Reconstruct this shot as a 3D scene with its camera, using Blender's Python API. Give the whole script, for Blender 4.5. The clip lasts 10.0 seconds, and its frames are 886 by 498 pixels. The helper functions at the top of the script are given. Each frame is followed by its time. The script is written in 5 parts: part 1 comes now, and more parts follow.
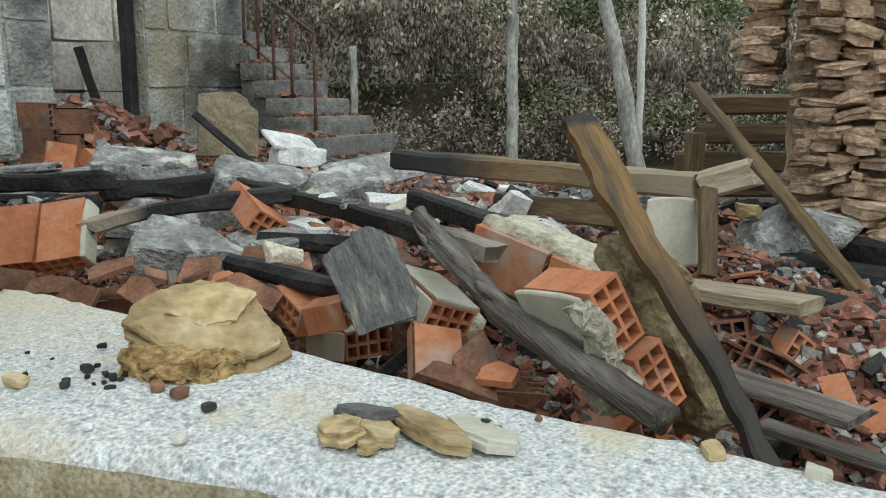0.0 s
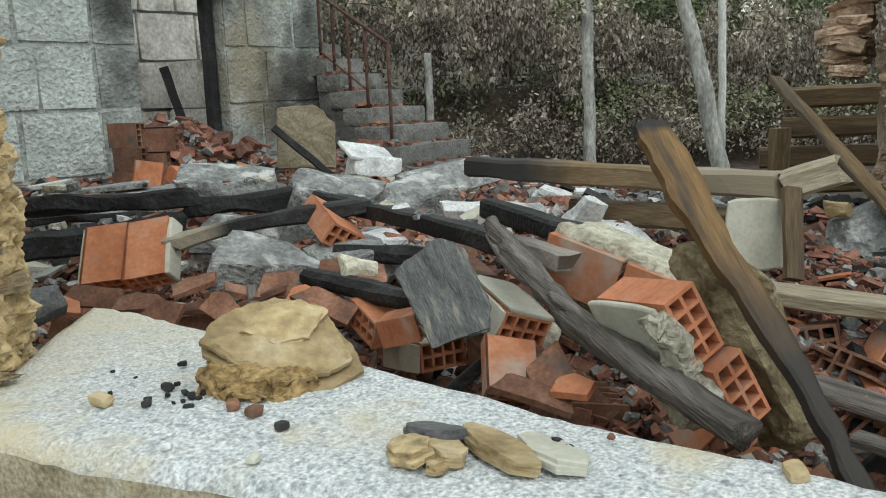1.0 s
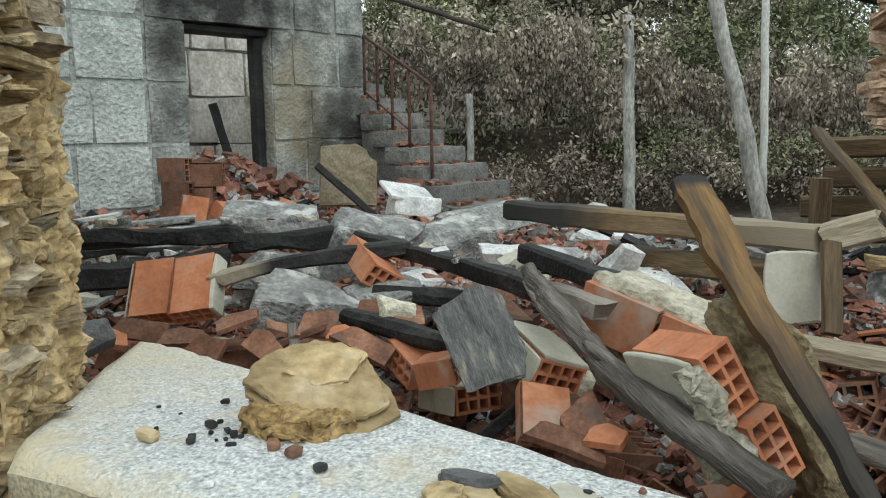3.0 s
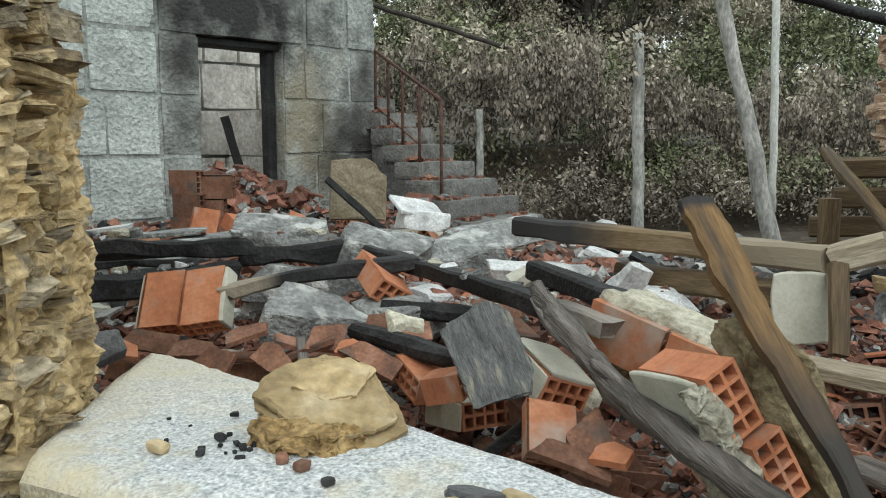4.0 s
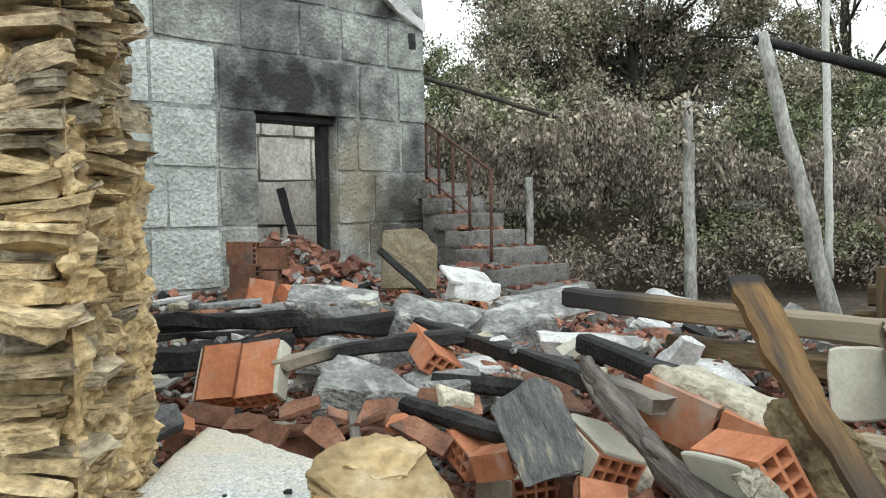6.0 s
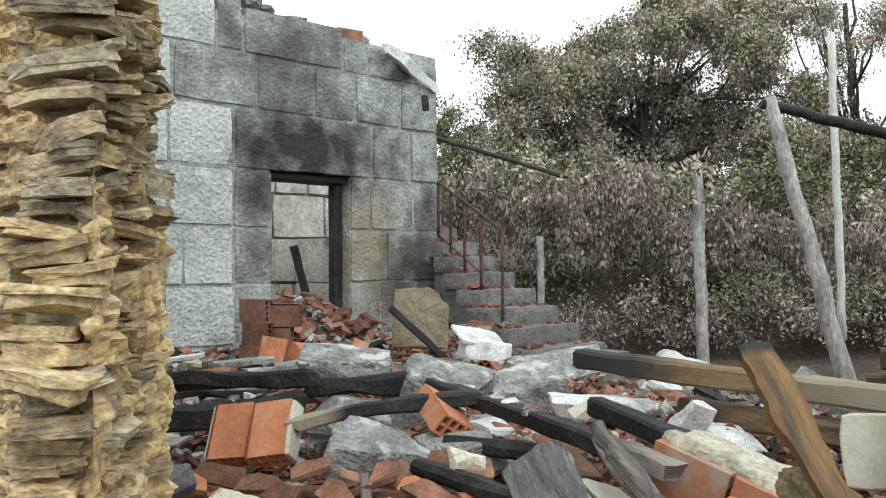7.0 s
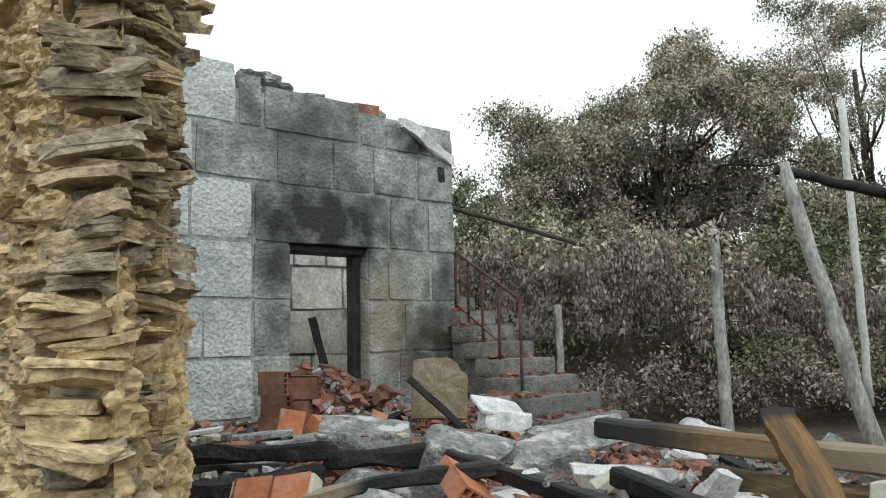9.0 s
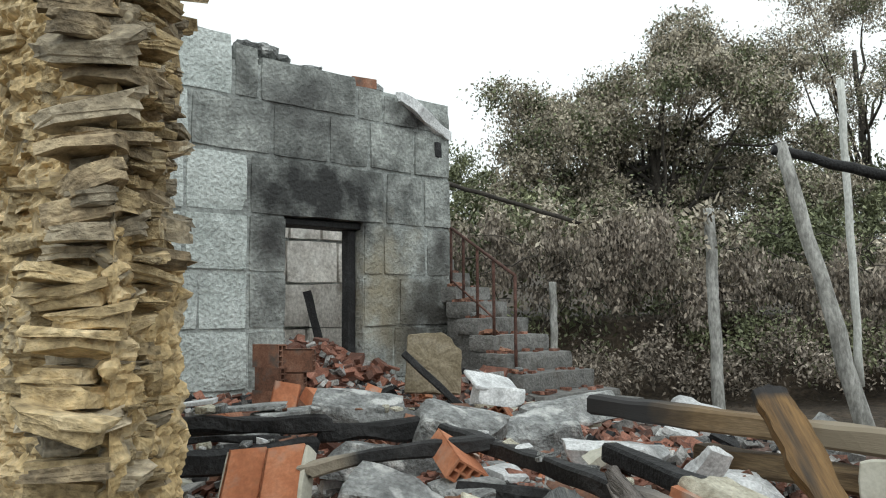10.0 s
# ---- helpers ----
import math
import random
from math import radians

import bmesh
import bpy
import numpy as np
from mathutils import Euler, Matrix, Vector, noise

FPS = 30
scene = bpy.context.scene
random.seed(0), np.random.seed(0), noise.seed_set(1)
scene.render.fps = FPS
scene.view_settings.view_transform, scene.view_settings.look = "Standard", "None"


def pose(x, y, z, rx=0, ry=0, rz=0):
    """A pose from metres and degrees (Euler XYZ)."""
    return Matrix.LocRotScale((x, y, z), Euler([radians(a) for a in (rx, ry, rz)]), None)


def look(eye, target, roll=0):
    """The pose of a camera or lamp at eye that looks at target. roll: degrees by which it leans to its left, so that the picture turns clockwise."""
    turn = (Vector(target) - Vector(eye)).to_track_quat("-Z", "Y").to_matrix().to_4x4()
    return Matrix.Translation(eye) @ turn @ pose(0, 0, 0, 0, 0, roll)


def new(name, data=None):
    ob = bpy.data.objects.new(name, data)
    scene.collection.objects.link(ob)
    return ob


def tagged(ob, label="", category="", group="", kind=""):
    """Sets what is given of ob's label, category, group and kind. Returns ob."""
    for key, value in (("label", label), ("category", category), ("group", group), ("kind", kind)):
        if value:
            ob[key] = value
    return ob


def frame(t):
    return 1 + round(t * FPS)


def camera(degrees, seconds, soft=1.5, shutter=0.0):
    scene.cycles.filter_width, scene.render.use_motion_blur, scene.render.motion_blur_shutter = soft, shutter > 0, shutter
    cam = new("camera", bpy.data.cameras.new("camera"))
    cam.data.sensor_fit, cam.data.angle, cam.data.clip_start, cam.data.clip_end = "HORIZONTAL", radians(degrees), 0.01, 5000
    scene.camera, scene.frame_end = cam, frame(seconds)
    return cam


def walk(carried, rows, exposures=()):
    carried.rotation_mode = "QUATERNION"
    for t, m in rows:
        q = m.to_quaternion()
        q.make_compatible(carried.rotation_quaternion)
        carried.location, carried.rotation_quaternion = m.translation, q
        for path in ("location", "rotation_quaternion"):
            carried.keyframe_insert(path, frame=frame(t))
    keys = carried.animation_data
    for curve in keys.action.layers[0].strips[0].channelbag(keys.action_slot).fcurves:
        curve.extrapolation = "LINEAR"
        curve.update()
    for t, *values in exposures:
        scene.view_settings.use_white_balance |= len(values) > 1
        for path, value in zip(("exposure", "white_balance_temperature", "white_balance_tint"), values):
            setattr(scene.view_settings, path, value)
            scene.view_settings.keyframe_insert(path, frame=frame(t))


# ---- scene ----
cam = camera(56.0, 10.0, 1.1)
PATH = [
    (0, (-0.366, -0.396, 1.778), (1.273, 0.684, 1.397), 0.4),
    (0.5, (-0.331, -0.396, 1.794), (1.217, 0.807, 1.396), -1.4),
    (1, (-0.331, -0.413, 1.805), (1.194, 0.826, 1.432), -2.1),
    (1.5, (-0.341, -0.421, 1.815), (1.174, 0.835, 1.459), -1.6),
    (2, (-0.349, -0.425, 1.825), (1.151, 0.856, 1.491), -1.2),
    (2.5, (-0.361, -0.433, 1.838), (1.124, 0.871, 1.531), -1.2),
    (4, (-0.394, -0.457, 1.863), (1.077, 0.874, 1.609), -0.3),
    (4.5, (-0.398, -0.461, 1.869), (1.047, 0.903, 1.636), -0.7),
    (5, (-0.398, -0.472, 1.881), (1.029, 0.915, 1.683), -1.1),
    (5.5, (-0.406, -0.484, 1.896), (1.001, 0.929, 1.743), -1.2),
    (7, (-0.471, -0.528, 1.945), (0.911, 0.918, 1.979), -0.4),
    (7.5, (-0.482, -0.542, 1.947), (0.878, 0.92, 2.059), -0.6),
    (8, (-0.49, -0.542, 1.942), (0.861, 0.924, 2.107), -0.1),
    (8.5, (-0.49, -0.55, 1.942), (0.856, 0.917, 2.137), -0.8),
    (9, (-0.49, -0.552, 1.941), (0.856, 0.914, 2.143), -1.2),
    (9.5, (-0.484, -0.547, 1.94), (0.868, 0.918, 2.101), -1.1),
    (10, (-0.491, -0.544, 1.938), (0.866, 0.918, 2.082), -0.4),
]
EXPOSURES = [(0, 0.36, 6300, 4), (2.5, 0.38, 6300, 4), (4.5, 0.5, 6300, 5), (5.5, 0.66, 6350, 6), (7, 0.71, 6350, 7), (8.5, 0.42, 6300, 7), (10, 0.32, 6300, 7)]
walk(cam, [(t, look(eye, target, roll)) for t, eye, target, roll in PATH], EXPOSURES)


# ---- world, sun, exposure ----
world = bpy.data.worlds.new("overcast")
scene.world = world
world.use_nodes = True
wn, wl = world.node_tree.nodes, world.node_tree.links
wn.clear()
sky = wn.new("ShaderNodeTexSky")
sky.sky_type, sky.sun_disc = "NISHITA", False
sky.sun_elevation, sky.sun_rotation = radians(52), radians(200)
sky.air_density, sky.dust_density, sky.ozone_density = 1.0, 6.0, 1.0
pale = wn.new("ShaderNodeHueSaturation")
pale.inputs["Saturation"].default_value = 0.12
back = wn.new("ShaderNodeBackground")
back.inputs["Strength"].default_value = 0.13
wout = wn.new("ShaderNodeOutputWorld")
wl.new(sky.outputs[0], pale.inputs["Color"])
veil = wn.new("ShaderNodeMix")  # an even veil of cloud over the clear sky
veil.data_type = "RGBA"
veil.inputs["Factor"].default_value = 0.85
veil.inputs["B"].default_value = (7.6, 8.0, 7.9, 1)
wl.new(pale.outputs[0], veil.inputs["A"])
wl.new(veil.outputs["Result"], back.inputs["Color"])
wl.new(back.outputs[0], wout.inputs["Surface"])
sun_data = bpy.data.lights.new("sun", "SUN")
sun_data.energy, sun_data.angle, sun_data.color = 0.5, radians(30), (1.0, 0.97, 0.92)
sun = new("sun", sun_data)
sun.matrix_world = look((-6, -8, 14), (2, 3, 0))


# ---- materials ----
def material(name, cols, scale=4.0, rough=0.9, bump=0.4, fine=70.0, grain=0.35, island=False, vary=0.25, metal=0.0, stretch=(1, 1, 1), spots=None, depth=0.01, whole=False):
    """Colour from a coarse noise through cols, broken up by a fine noise, with relief from both."""
    m = bpy.data.materials.new(name)
    m.use_nodes = True
    n, l = m.node_tree.nodes, m.node_tree.links
    b = n["Principled BSDF"]
    b.inputs["Roughness"].default_value, b.inputs["Metallic"].default_value = rough, metal
    co = n.new("ShaderNodeTexCoord")
    mp = n.new("ShaderNodeMapping")
    mp.inputs["Scale"].default_value = stretch
    # whole: one pattern runs on over all the pieces
    l.new(n.new("ShaderNodeNewGeometry").outputs["Position"] if whole else co.outputs["Object"], mp.inputs["Vector"])
    if island:
        r = n.new("ShaderNodeNewGeometry").outputs["Random Per Island"]
    else:
        r = n.new("ShaderNodeObjectInfo").outputs["Random"]
    shift = n.new("ShaderNodeVectorMath")
    shift.operation = "ADD"
    sc = n.new("ShaderNodeMath")
    sc.operation = "MULTIPLY"
    sc.inputs[1].default_value = 0.0 if island or whole else 37.0
    l.new(r, sc.inputs[0])
    l.new(mp.outputs[0], shift.inputs[0])
    l.new(sc.outputs[0], shift.inputs[1])
    a = n.new("ShaderNodeTexNoise")
    a.inputs["Scale"].default_value, a.inputs["Detail"].default_value, a.inputs["Roughness"].default_value = scale, 6, 0.65
    f = n.new("ShaderNodeTexNoise")
    f.inputs["Scale"].default_value, f.inputs["Detail"].default_value = fine, 3
    l.new(shift.outputs[0], a.inputs["Vector"])
    l.new(shift.outputs[0], f.inputs["Vector"])
    ramp = n.new("ShaderNodeValToRGB")
    e = ramp.color_ramp.elements
    while len(e) < len(cols):
        e.new(0.5)
    for i, c in enumerate(cols):
        e[i].position = 0.3 + 0.4 * i / max(1, len(cols) - 1)
        e[i].color = (*c, 1)
    l.new(a.outputs["Fac"], ramp.inputs["Fac"])
    col = ramp.outputs["Color"]
    g = n.new("ShaderNodeMapRange")
    g.inputs["From Min"].default_value, g.inputs["From Max"].default_value = 0.3, 0.7
    g.inputs["To Min"].default_value, g.inputs["To Max"].default_value = 1 - grain, 1 + grain
    l.new(f.outputs["Fac"], g.inputs["Value"])
    v = n.new("ShaderNodeMapRange")
    v.inputs["To Min"].default_value, v.inputs["To Max"].default_value = 1 - vary, 1 + vary
    l.new(r, v.inputs["Value"])
    mul = n.new("ShaderNodeMath")
    mul.operation = "MULTIPLY"
    l.new(g.outputs[0], mul.inputs[0])
    l.new(v.outputs[0], mul.inputs[1])
    hsv = n.new("ShaderNodeHueSaturation")
    l.new(col, hsv.inputs["Color"])
    l.new(mul.outputs[0], hsv.inputs["Value"])
    col = hsv.outputs["Color"]
    if spots:
        c2, sc2, lo, hi = spots
        s = n.new("ShaderNodeTexNoise")
        s.inputs["Scale"].default_value, s.inputs["Detail"].default_value = sc2, 5
        l.new(shift.outputs[0], s.inputs["Vector"])
        sr = n.new("ShaderNodeMapRange")
        sr.inputs["From Min"].default_value, sr.inputs["From Max"].default_value = lo, hi
        l.new(s.outputs["Fac"], sr.inputs["Value"])
        mx = n.new("ShaderNodeMix")
        mx.data_type = "RGBA"
        l.new(sr.outputs[0], mx.inputs["Factor"])
        l.new(col, mx.inputs["A"])
        mx.inputs["B"].default_value = (*c2, 1)
        col = mx.outputs["Result"]
    l.new(col, b.inputs["Base Color"])
    add = n.new("ShaderNodeMath")
    add.operation = "MULTIPLY_ADD"
    l.new(f.outputs["Fac"], add.inputs[0])
    add.inputs[1].default_value = 0.5
    l.new(a.outputs["Fac"], add.inputs[2])
    bp = n.new("ShaderNodeBump")
    bp.inputs["Strength"].default_value, bp.inputs["Distance"].default_value = bump, depth
    l.new(add.outputs[0], bp.inputs["Height"])
    l.new(bp.outputs[0], b.inputs["Normal"])
    return m


def overlay(m, colour, build):
    """Mixes a colour over a material's base by the factor socket that build(nodes, links) returns."""
    n, l = m.node_tree.nodes, m.node_tree.links
    b = n["Principled BSDF"]
    old = b.inputs["Base Color"].links[0].from_socket
    mx = n.new("ShaderNodeMix")
    mx.data_type = "RGBA"
    l.new(build(n, l), mx.inputs["Factor"])
    l.new(old, mx.inputs["A"])
    mx.inputs["B"].default_value = (*colour, 1)
    l.new(mx.outputs["Result"], b.inputs["Base Color"])
    return m


def along(axis, lo, hi, wobble=0.25, scale=3.0, coord="Generated"):
    """A factor that goes 0 to 1 along one axis between lo and hi, with a ragged border."""
    def build(n, l):
        co = n.new("ShaderNodeTexCoord")
        sp = n.new("ShaderNodeSeparateXYZ")
        l.new(co.outputs[coord], sp.inputs[0])
        no = n.new("ShaderNodeTexNoise")
        no.inputs["Scale"].default_value, no.inputs["Detail"].default_value = scale, 5
        l.new(co.outputs["Object"], no.inputs["Vector"])
        ad = n.new("ShaderNodeMath")
        ad.operation = "MULTIPLY_ADD"
        l.new(no.outputs["Fac"], ad.inputs[0])
        ad.inputs[1].default_value = wobble * 2
        l.new(sp.outputs["XYZ".index(axis)], ad.inputs[2])
        mr = n.new("ShaderNodeMapRange")
        mr.inputs["From Min"].default_value, mr.inputs["From Max"].default_value = lo + wobble, hi + wobble
        l.new(ad.outputs[0], mr.inputs["Value"])
        return mr.outputs[0]
    return build


def soot_cloud(centre, radii, lo, hi, scale=2.5):
    """Soot left by the fire round an opening: a ragged patch in world space."""
    def build(n, l):
        ge = n.new("ShaderNodeNewGeometry")
        sub = n.new("ShaderNodeVectorMath")
        sub.operation = "SUBTRACT"
        l.new(ge.outputs["Position"], sub.inputs[0])
        sub.inputs[1].default_value = centre
        div = n.new("ShaderNodeVectorMath")
        div.operation = "DIVIDE"
        l.new(sub.outputs[0], div.inputs[0])
        div.inputs[1].default_value = radii
        le = n.new("ShaderNodeVectorMath")
        le.operation = "LENGTH"
        l.new(div.outputs[0], le.inputs[0])
        no = n.new("ShaderNodeTexNoise")
        no.inputs["Scale"].default_value, no.inputs["Detail"].default_value = scale, 6
        l.new(ge.outputs["Position"], no.inputs["Vector"])
        ad = n.new("ShaderNodeMath")
        ad.operation = "MULTIPLY_ADD"
        l.new(no.outputs["Fac"], ad.inputs[0])
        ad.inputs[1].default_value = 2.2
        l.new(le.outputs["Value"], ad.inputs[2])
        mr = n.new("ShaderNodeMapRange")
        mr.inputs["From Min"].default_value, mr.inputs["From Max"].default_value = hi, lo
        l.new(ad.outputs[0], mr.inputs["Value"])
        return mr.outputs[0]
    return build


GRANITE = material("granite", [(0.42, 0.46, 0.49), (0.84, 0.87, 0.885), (0.97, 0.97, 0.97)], 42, 0.85, 1.0, 100, 0.42, spots=((0.7, 0.61, 0.43), 2.6, 0.56, 0.74), depth=0.02)
overlay(GRANITE, (0.68, 0.59, 0.41), along("X", 0.56, 0.36, 0.2, 9, "Object"))
overlay(GRANITE, (0.8, 0.72, 0.54), along("Y", 1.4, 2.6, 0.5, 7, "Object"))
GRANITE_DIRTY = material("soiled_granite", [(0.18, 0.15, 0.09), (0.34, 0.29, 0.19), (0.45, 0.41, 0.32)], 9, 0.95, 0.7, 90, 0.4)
BLOCK = material("granite_block", [(0.115, 0.122, 0.115), (0.23, 0.244, 0.232), (0.36, 0.38, 0.362), (0.5, 0.528, 0.505)], 2.4, 0.95, 1.0, 27, 0.28, vary=0.06, spots=((0.075, 0.075, 0.072), 1.1, 0.55, 0.72), depth=0.05, whole=True)
PLASTER_ROOM = material("smoked_lime_wall", [(0.34, 0.31, 0.275), (0.58, 0.55, 0.51), (0.72, 0.7, 0.66)], 3, 0.95, 0.8, 24, 0.2, vary=0.06, depth=0.02, whole=True, spots=((0.25, 0.22, 0.19), 2.5, 0.58, 0.7))
BLOCK_PALE = material("pale_granite_block", [(0.36, 0.395, 0.38), (0.5, 0.54, 0.525), (0.63, 0.67, 0.655)], 2.2, 0.95, 1.0, 27, 0.24, vary=0.05, spots=((0.27, 0.285, 0.275), 1.3, 0.56, 0.74), depth=0.06, whole=True)
JOINT = material("lime_joint", [(0.27, 0.285, 0.275), (0.39, 0.415, 0.4), (0.5, 0.53, 0.515)], 2.5, 0.95, 1.0, 27, 0.24, whole=True, depth=0.05)
for m in (BLOCK, JOINT):
    # fire stains run over stones and joints alike
    overlay(m, (0.28, 0.25, 0.18), soot_cloud((5.3, 6.6, 2.1), (0.5, 2.0, 0.8), 1.1, 2.4, 5.0))
    overlay(m, (0.1, 0.103, 0.1), soot_cloud((4.25, 6.6, 4.05), (0.8, 2.0, 0.4), 1.3, 2.5, 4.0))
    overlay(m, (0.07, 0.07, 0.068), soot_cloud((3.85, 6.6, 2.6), (0.22, 2.0, 0.5), 1.2, 2.4, 5.0))
    overlay(m, (0.035, 0.036, 0.036), soot_cloud((4.45, 6.6, 3.15), (1.0, 2.0, 0.42), 1.5, 2.6, 4.5))
    overlay(m, (0.06, 0.058, 0.052), soot_cloud((5.95, 6.6, 1.9), (0.45, 2.0, 0.5), 1.3, 2.5, 5.0))
    overlay(m, (0.05, 0.05, 0.048), soot_cloud((5.75, 6.6, 4.1), (0.5, 2.0, 0.2), 1.2, 2.3, 6.0))
CLAYMUD = material("clay_mortar", [(0.28, 0.2, 0.1), (0.48, 0.36, 0.19), (0.62, 0.5, 0.32)], 6, 1.0, 1.0, 30, 0.35, depth=0.03, spots=((0.3, 0.27, 0.21), 4.0, 0.56, 0.68))
SCHIST = material("yellow_schist", [(0.2, 0.15, 0.08), (0.42, 0.32, 0.175), (0.6, 0.49, 0.315)], 9, 0.9, 1.0, 34, 0.35, vary=0.35, stretch=(1, 1, 1.4), depth=0.03)
SCHIST_DARK = material("dark_schist", [(0.11, 0.085, 0.053), (0.29, 0.225, 0.14), (0.5, 0.4, 0.25)], 9, 0.85, 1.0, 34, 0.35, vary=0.45, stretch=(1, 1, 1.4), depth=0.03)
SCHIST_GREY = material("grey_schist", [(0.15, 0.122, 0.082), (0.34, 0.285, 0.2), (0.53, 0.46, 0.34)], 9, 0.85, 1.0, 34, 0.35, vary=0.3, stretch=(1, 1, 1.4), depth=0.03)
SCHIST_BROWN = material("brown_schist", [(0.26, 0.175, 0.12), (0.43, 0.305, 0.215), (0.57, 0.43, 0.32)], 8, 0.9, 1.0, 34, 0.3, vary=0.25, stretch=(1, 1, 1.4), depth=0.03)
MUD_BROWN = material("brown_mortar", [(0.27, 0.2, 0.14), (0.42, 0.325, 0.235), (0.56, 0.45, 0.34)], 5, 1.0, 1.0, 30, 0.3, depth=0.04)
ROCK = material("yellow_rock", [(0.17, 0.115, 0.05), (0.36, 0.265, 0.135), (0.52, 0.425, 0.275)], 6, 0.75, 1.0, 32, 0.18, vary=0.15, stretch=(1, 1, 2.5), depth=0.014)
ROCK_GREY = material("grey_slate_chip", [(0.08, 0.08, 0.085), (0.16, 0.16, 0.165)], 12, 0.7, 0.5, 80)
BRICK = material("fired_clay", [(0.33, 0.115, 0.055), (0.47, 0.185, 0.092), (0.54, 0.26, 0.155)], 4.5, 0.9, 0.3, 50, 0.12, vary=0.18, spots=((0.4, 0.35, 0.3), 5, 0.55, 0.78), depth=0.004)
BRICK_OLD = material("sooty_clay", [(0.1, 0.05, 0.034), (0.21, 0.1, 0.062), (0.3, 0.17, 0.118)], 6, 0.9, 0.4, 70, 0.25, vary=0.35, depth=0.006, spots=((0.1, 0.085, 0.075), 7, 0.55, 0.72))
SHARD = material("clay_shards", [(0.10, 0.052, 0.04), (0.21, 0.092, 0.062), (0.30, 0.165, 0.125)], 9, 0.9, 0.4, 80, 0.3, island=True, vary=0.6, depth=0.005)
RUBBLE_GREY = material("mortar_crumbs", [(0.1, 0.1, 0.095), (0.26, 0.255, 0.245), (0.42, 0.41, 0.39)], 9, 0.95, 0.5, 70, 0.35, island=True, vary=0.6)
ASH = material("ash_and_dust", [(0.025, 0.02, 0.018), (0.09, 0.06, 0.05), (0.17, 0.1, 0.08)], 6, 1.0, 0.9, 40, 0.5, depth=0.02)
MORTAR = material("grey_mortar", [(0.4, 0.385, 0.31), (0.5, 0.485, 0.41), (0.58, 0.565, 0.49)], 5, 0.95, 0.3, 60, 0.08, vary=0.12)
MORTAR_RAW = material("crumbly_mortar", [(0.3, 0.275, 0.21), (0.47, 0.445, 0.36), (0.6, 0.575, 0.48)], 12, 1.0, 1.0, 45, 0.25, depth=0.02)
CONCRETE = material("broken_concrete", [(0.11, 0.113, 0.112), (0.225, 0.232, 0.23), (0.36, 0.37, 0.365)], 7, 0.95, 1.0, 36, 0.3, vary=0.3, spots=((0.58, 0.585, 0.575), 6.0, 0.57, 0.66), depth=0.05)
WHITE = material("white_render", [(0.34, 0.345, 0.35), (0.58, 0.59, 0.595), (0.74, 0.745, 0.75)], 7, 0.9, 0.6, 60, 0.25, vary=0.15)
CHAR = material("charred_wood", [(0.004, 0.004, 0.0045), (0.01, 0.01, 0.011), (0.032, 0.032, 0.034)], 8, 0.75, 1.0, 40, 0.5, vary=0.3, depth=0.02)
WOOD = material("brown_timber", [(0.05, 0.032, 0.016), (0.105, 0.068, 0.032), (0.18, 0.125, 0.065)], 5, 0.7, 0.6, 40, 0.3, vary=0.15, stretch=(0.25, 3, 3), depth=0.008, spots=((0.03, 0.02, 0.012), 3, 0.55, 0.7))
WOOD_GREY = material("weathered_timber", [(0.06, 0.051, 0.045), (0.15, 0.13, 0.117), (0.29, 0.262, 0.242)], 6, 0.85, 1.0, 40, 0.3, vary=0.15, stretch=(0.3, 4, 4), depth=0.02)
WOOD_PALE = material("pale_timber", [(0.19, 0.155, 0.105), (0.31, 0.265, 0.195), (0.41, 0.37, 0.285)], 6, 0.8, 0.7, 50, 0.3, vary=0.15, stretch=(0.25, 3, 3), depth=0.01)
BEAM_HALF = material("half_charred_timber", [(0.11, 0.068, 0.032), (0.185, 0.125, 0.065), (0.26, 0.19, 0.115)], 5, 0.75, 0.5, 60, 0.25, stretch=(0.25, 3, 3), depth=0.006)
overlay(BEAM_HALF, (0.028, 0.026, 0.026), along("X", 0.42, 0.30, 0.1))
overlay(BEAM_HALF, (0.28, 0.235, 0.17), along("X", 0.68, 0.8, 0.06, 5))
BEAM_TIP = material("burnt_end_timber", [(0.05, 0.026, 0.008), (0.115, 0.062, 0.019), (0.19, 0.108, 0.036)], 6, 0.65, 0.8, 50, 0.3, stretch=(0.3, 3, 3), depth=0.008, spots=((0.03, 0.02, 0.012), 5, 0.56, 0.7))
overlay(BEAM_TIP, (0.012, 0.01, 0.01), along("X", 0.05, 0.025, 0.02, 18))
overlay(BEAM_TIP, (0.02, 0.015, 0.012), along("X", 0.3, 0.62, 0.18, 5))
BEAM_GREYEND = material("charred_timber_grey_end", [(0.006, 0.006, 0.0065), (0.015, 0.015, 0.016), (0.045, 0.045, 0.047)], 7, 0.65, 1.0, 40, 0.4, depth=0.015)
overlay(BEAM_GREYEND, (0.26, 0.23, 0.2), along("X", 0.80, 0.92, 0.06, 6))
BEAM_PALEEND = material("charred_timber_pale_end", [(0.006, 0.006, 0.0065), (0.015, 0.015, 0.016), (0.045, 0.045, 0.047)], 7, 0.65, 1.0, 40, 0.4, depth=0.015)
overlay(BEAM_PALEEND, (0.3, 0.26, 0.2), along("X", 0.34, 0.2, 0.06, 6))
RUST = material("rusted_steel", [(0.05, 0.028, 0.024), (0.11, 0.055, 0.042), (0.18, 0.1, 0.08)], 12, 0.8, 0.3, 90, 0.3, metal=0.3)
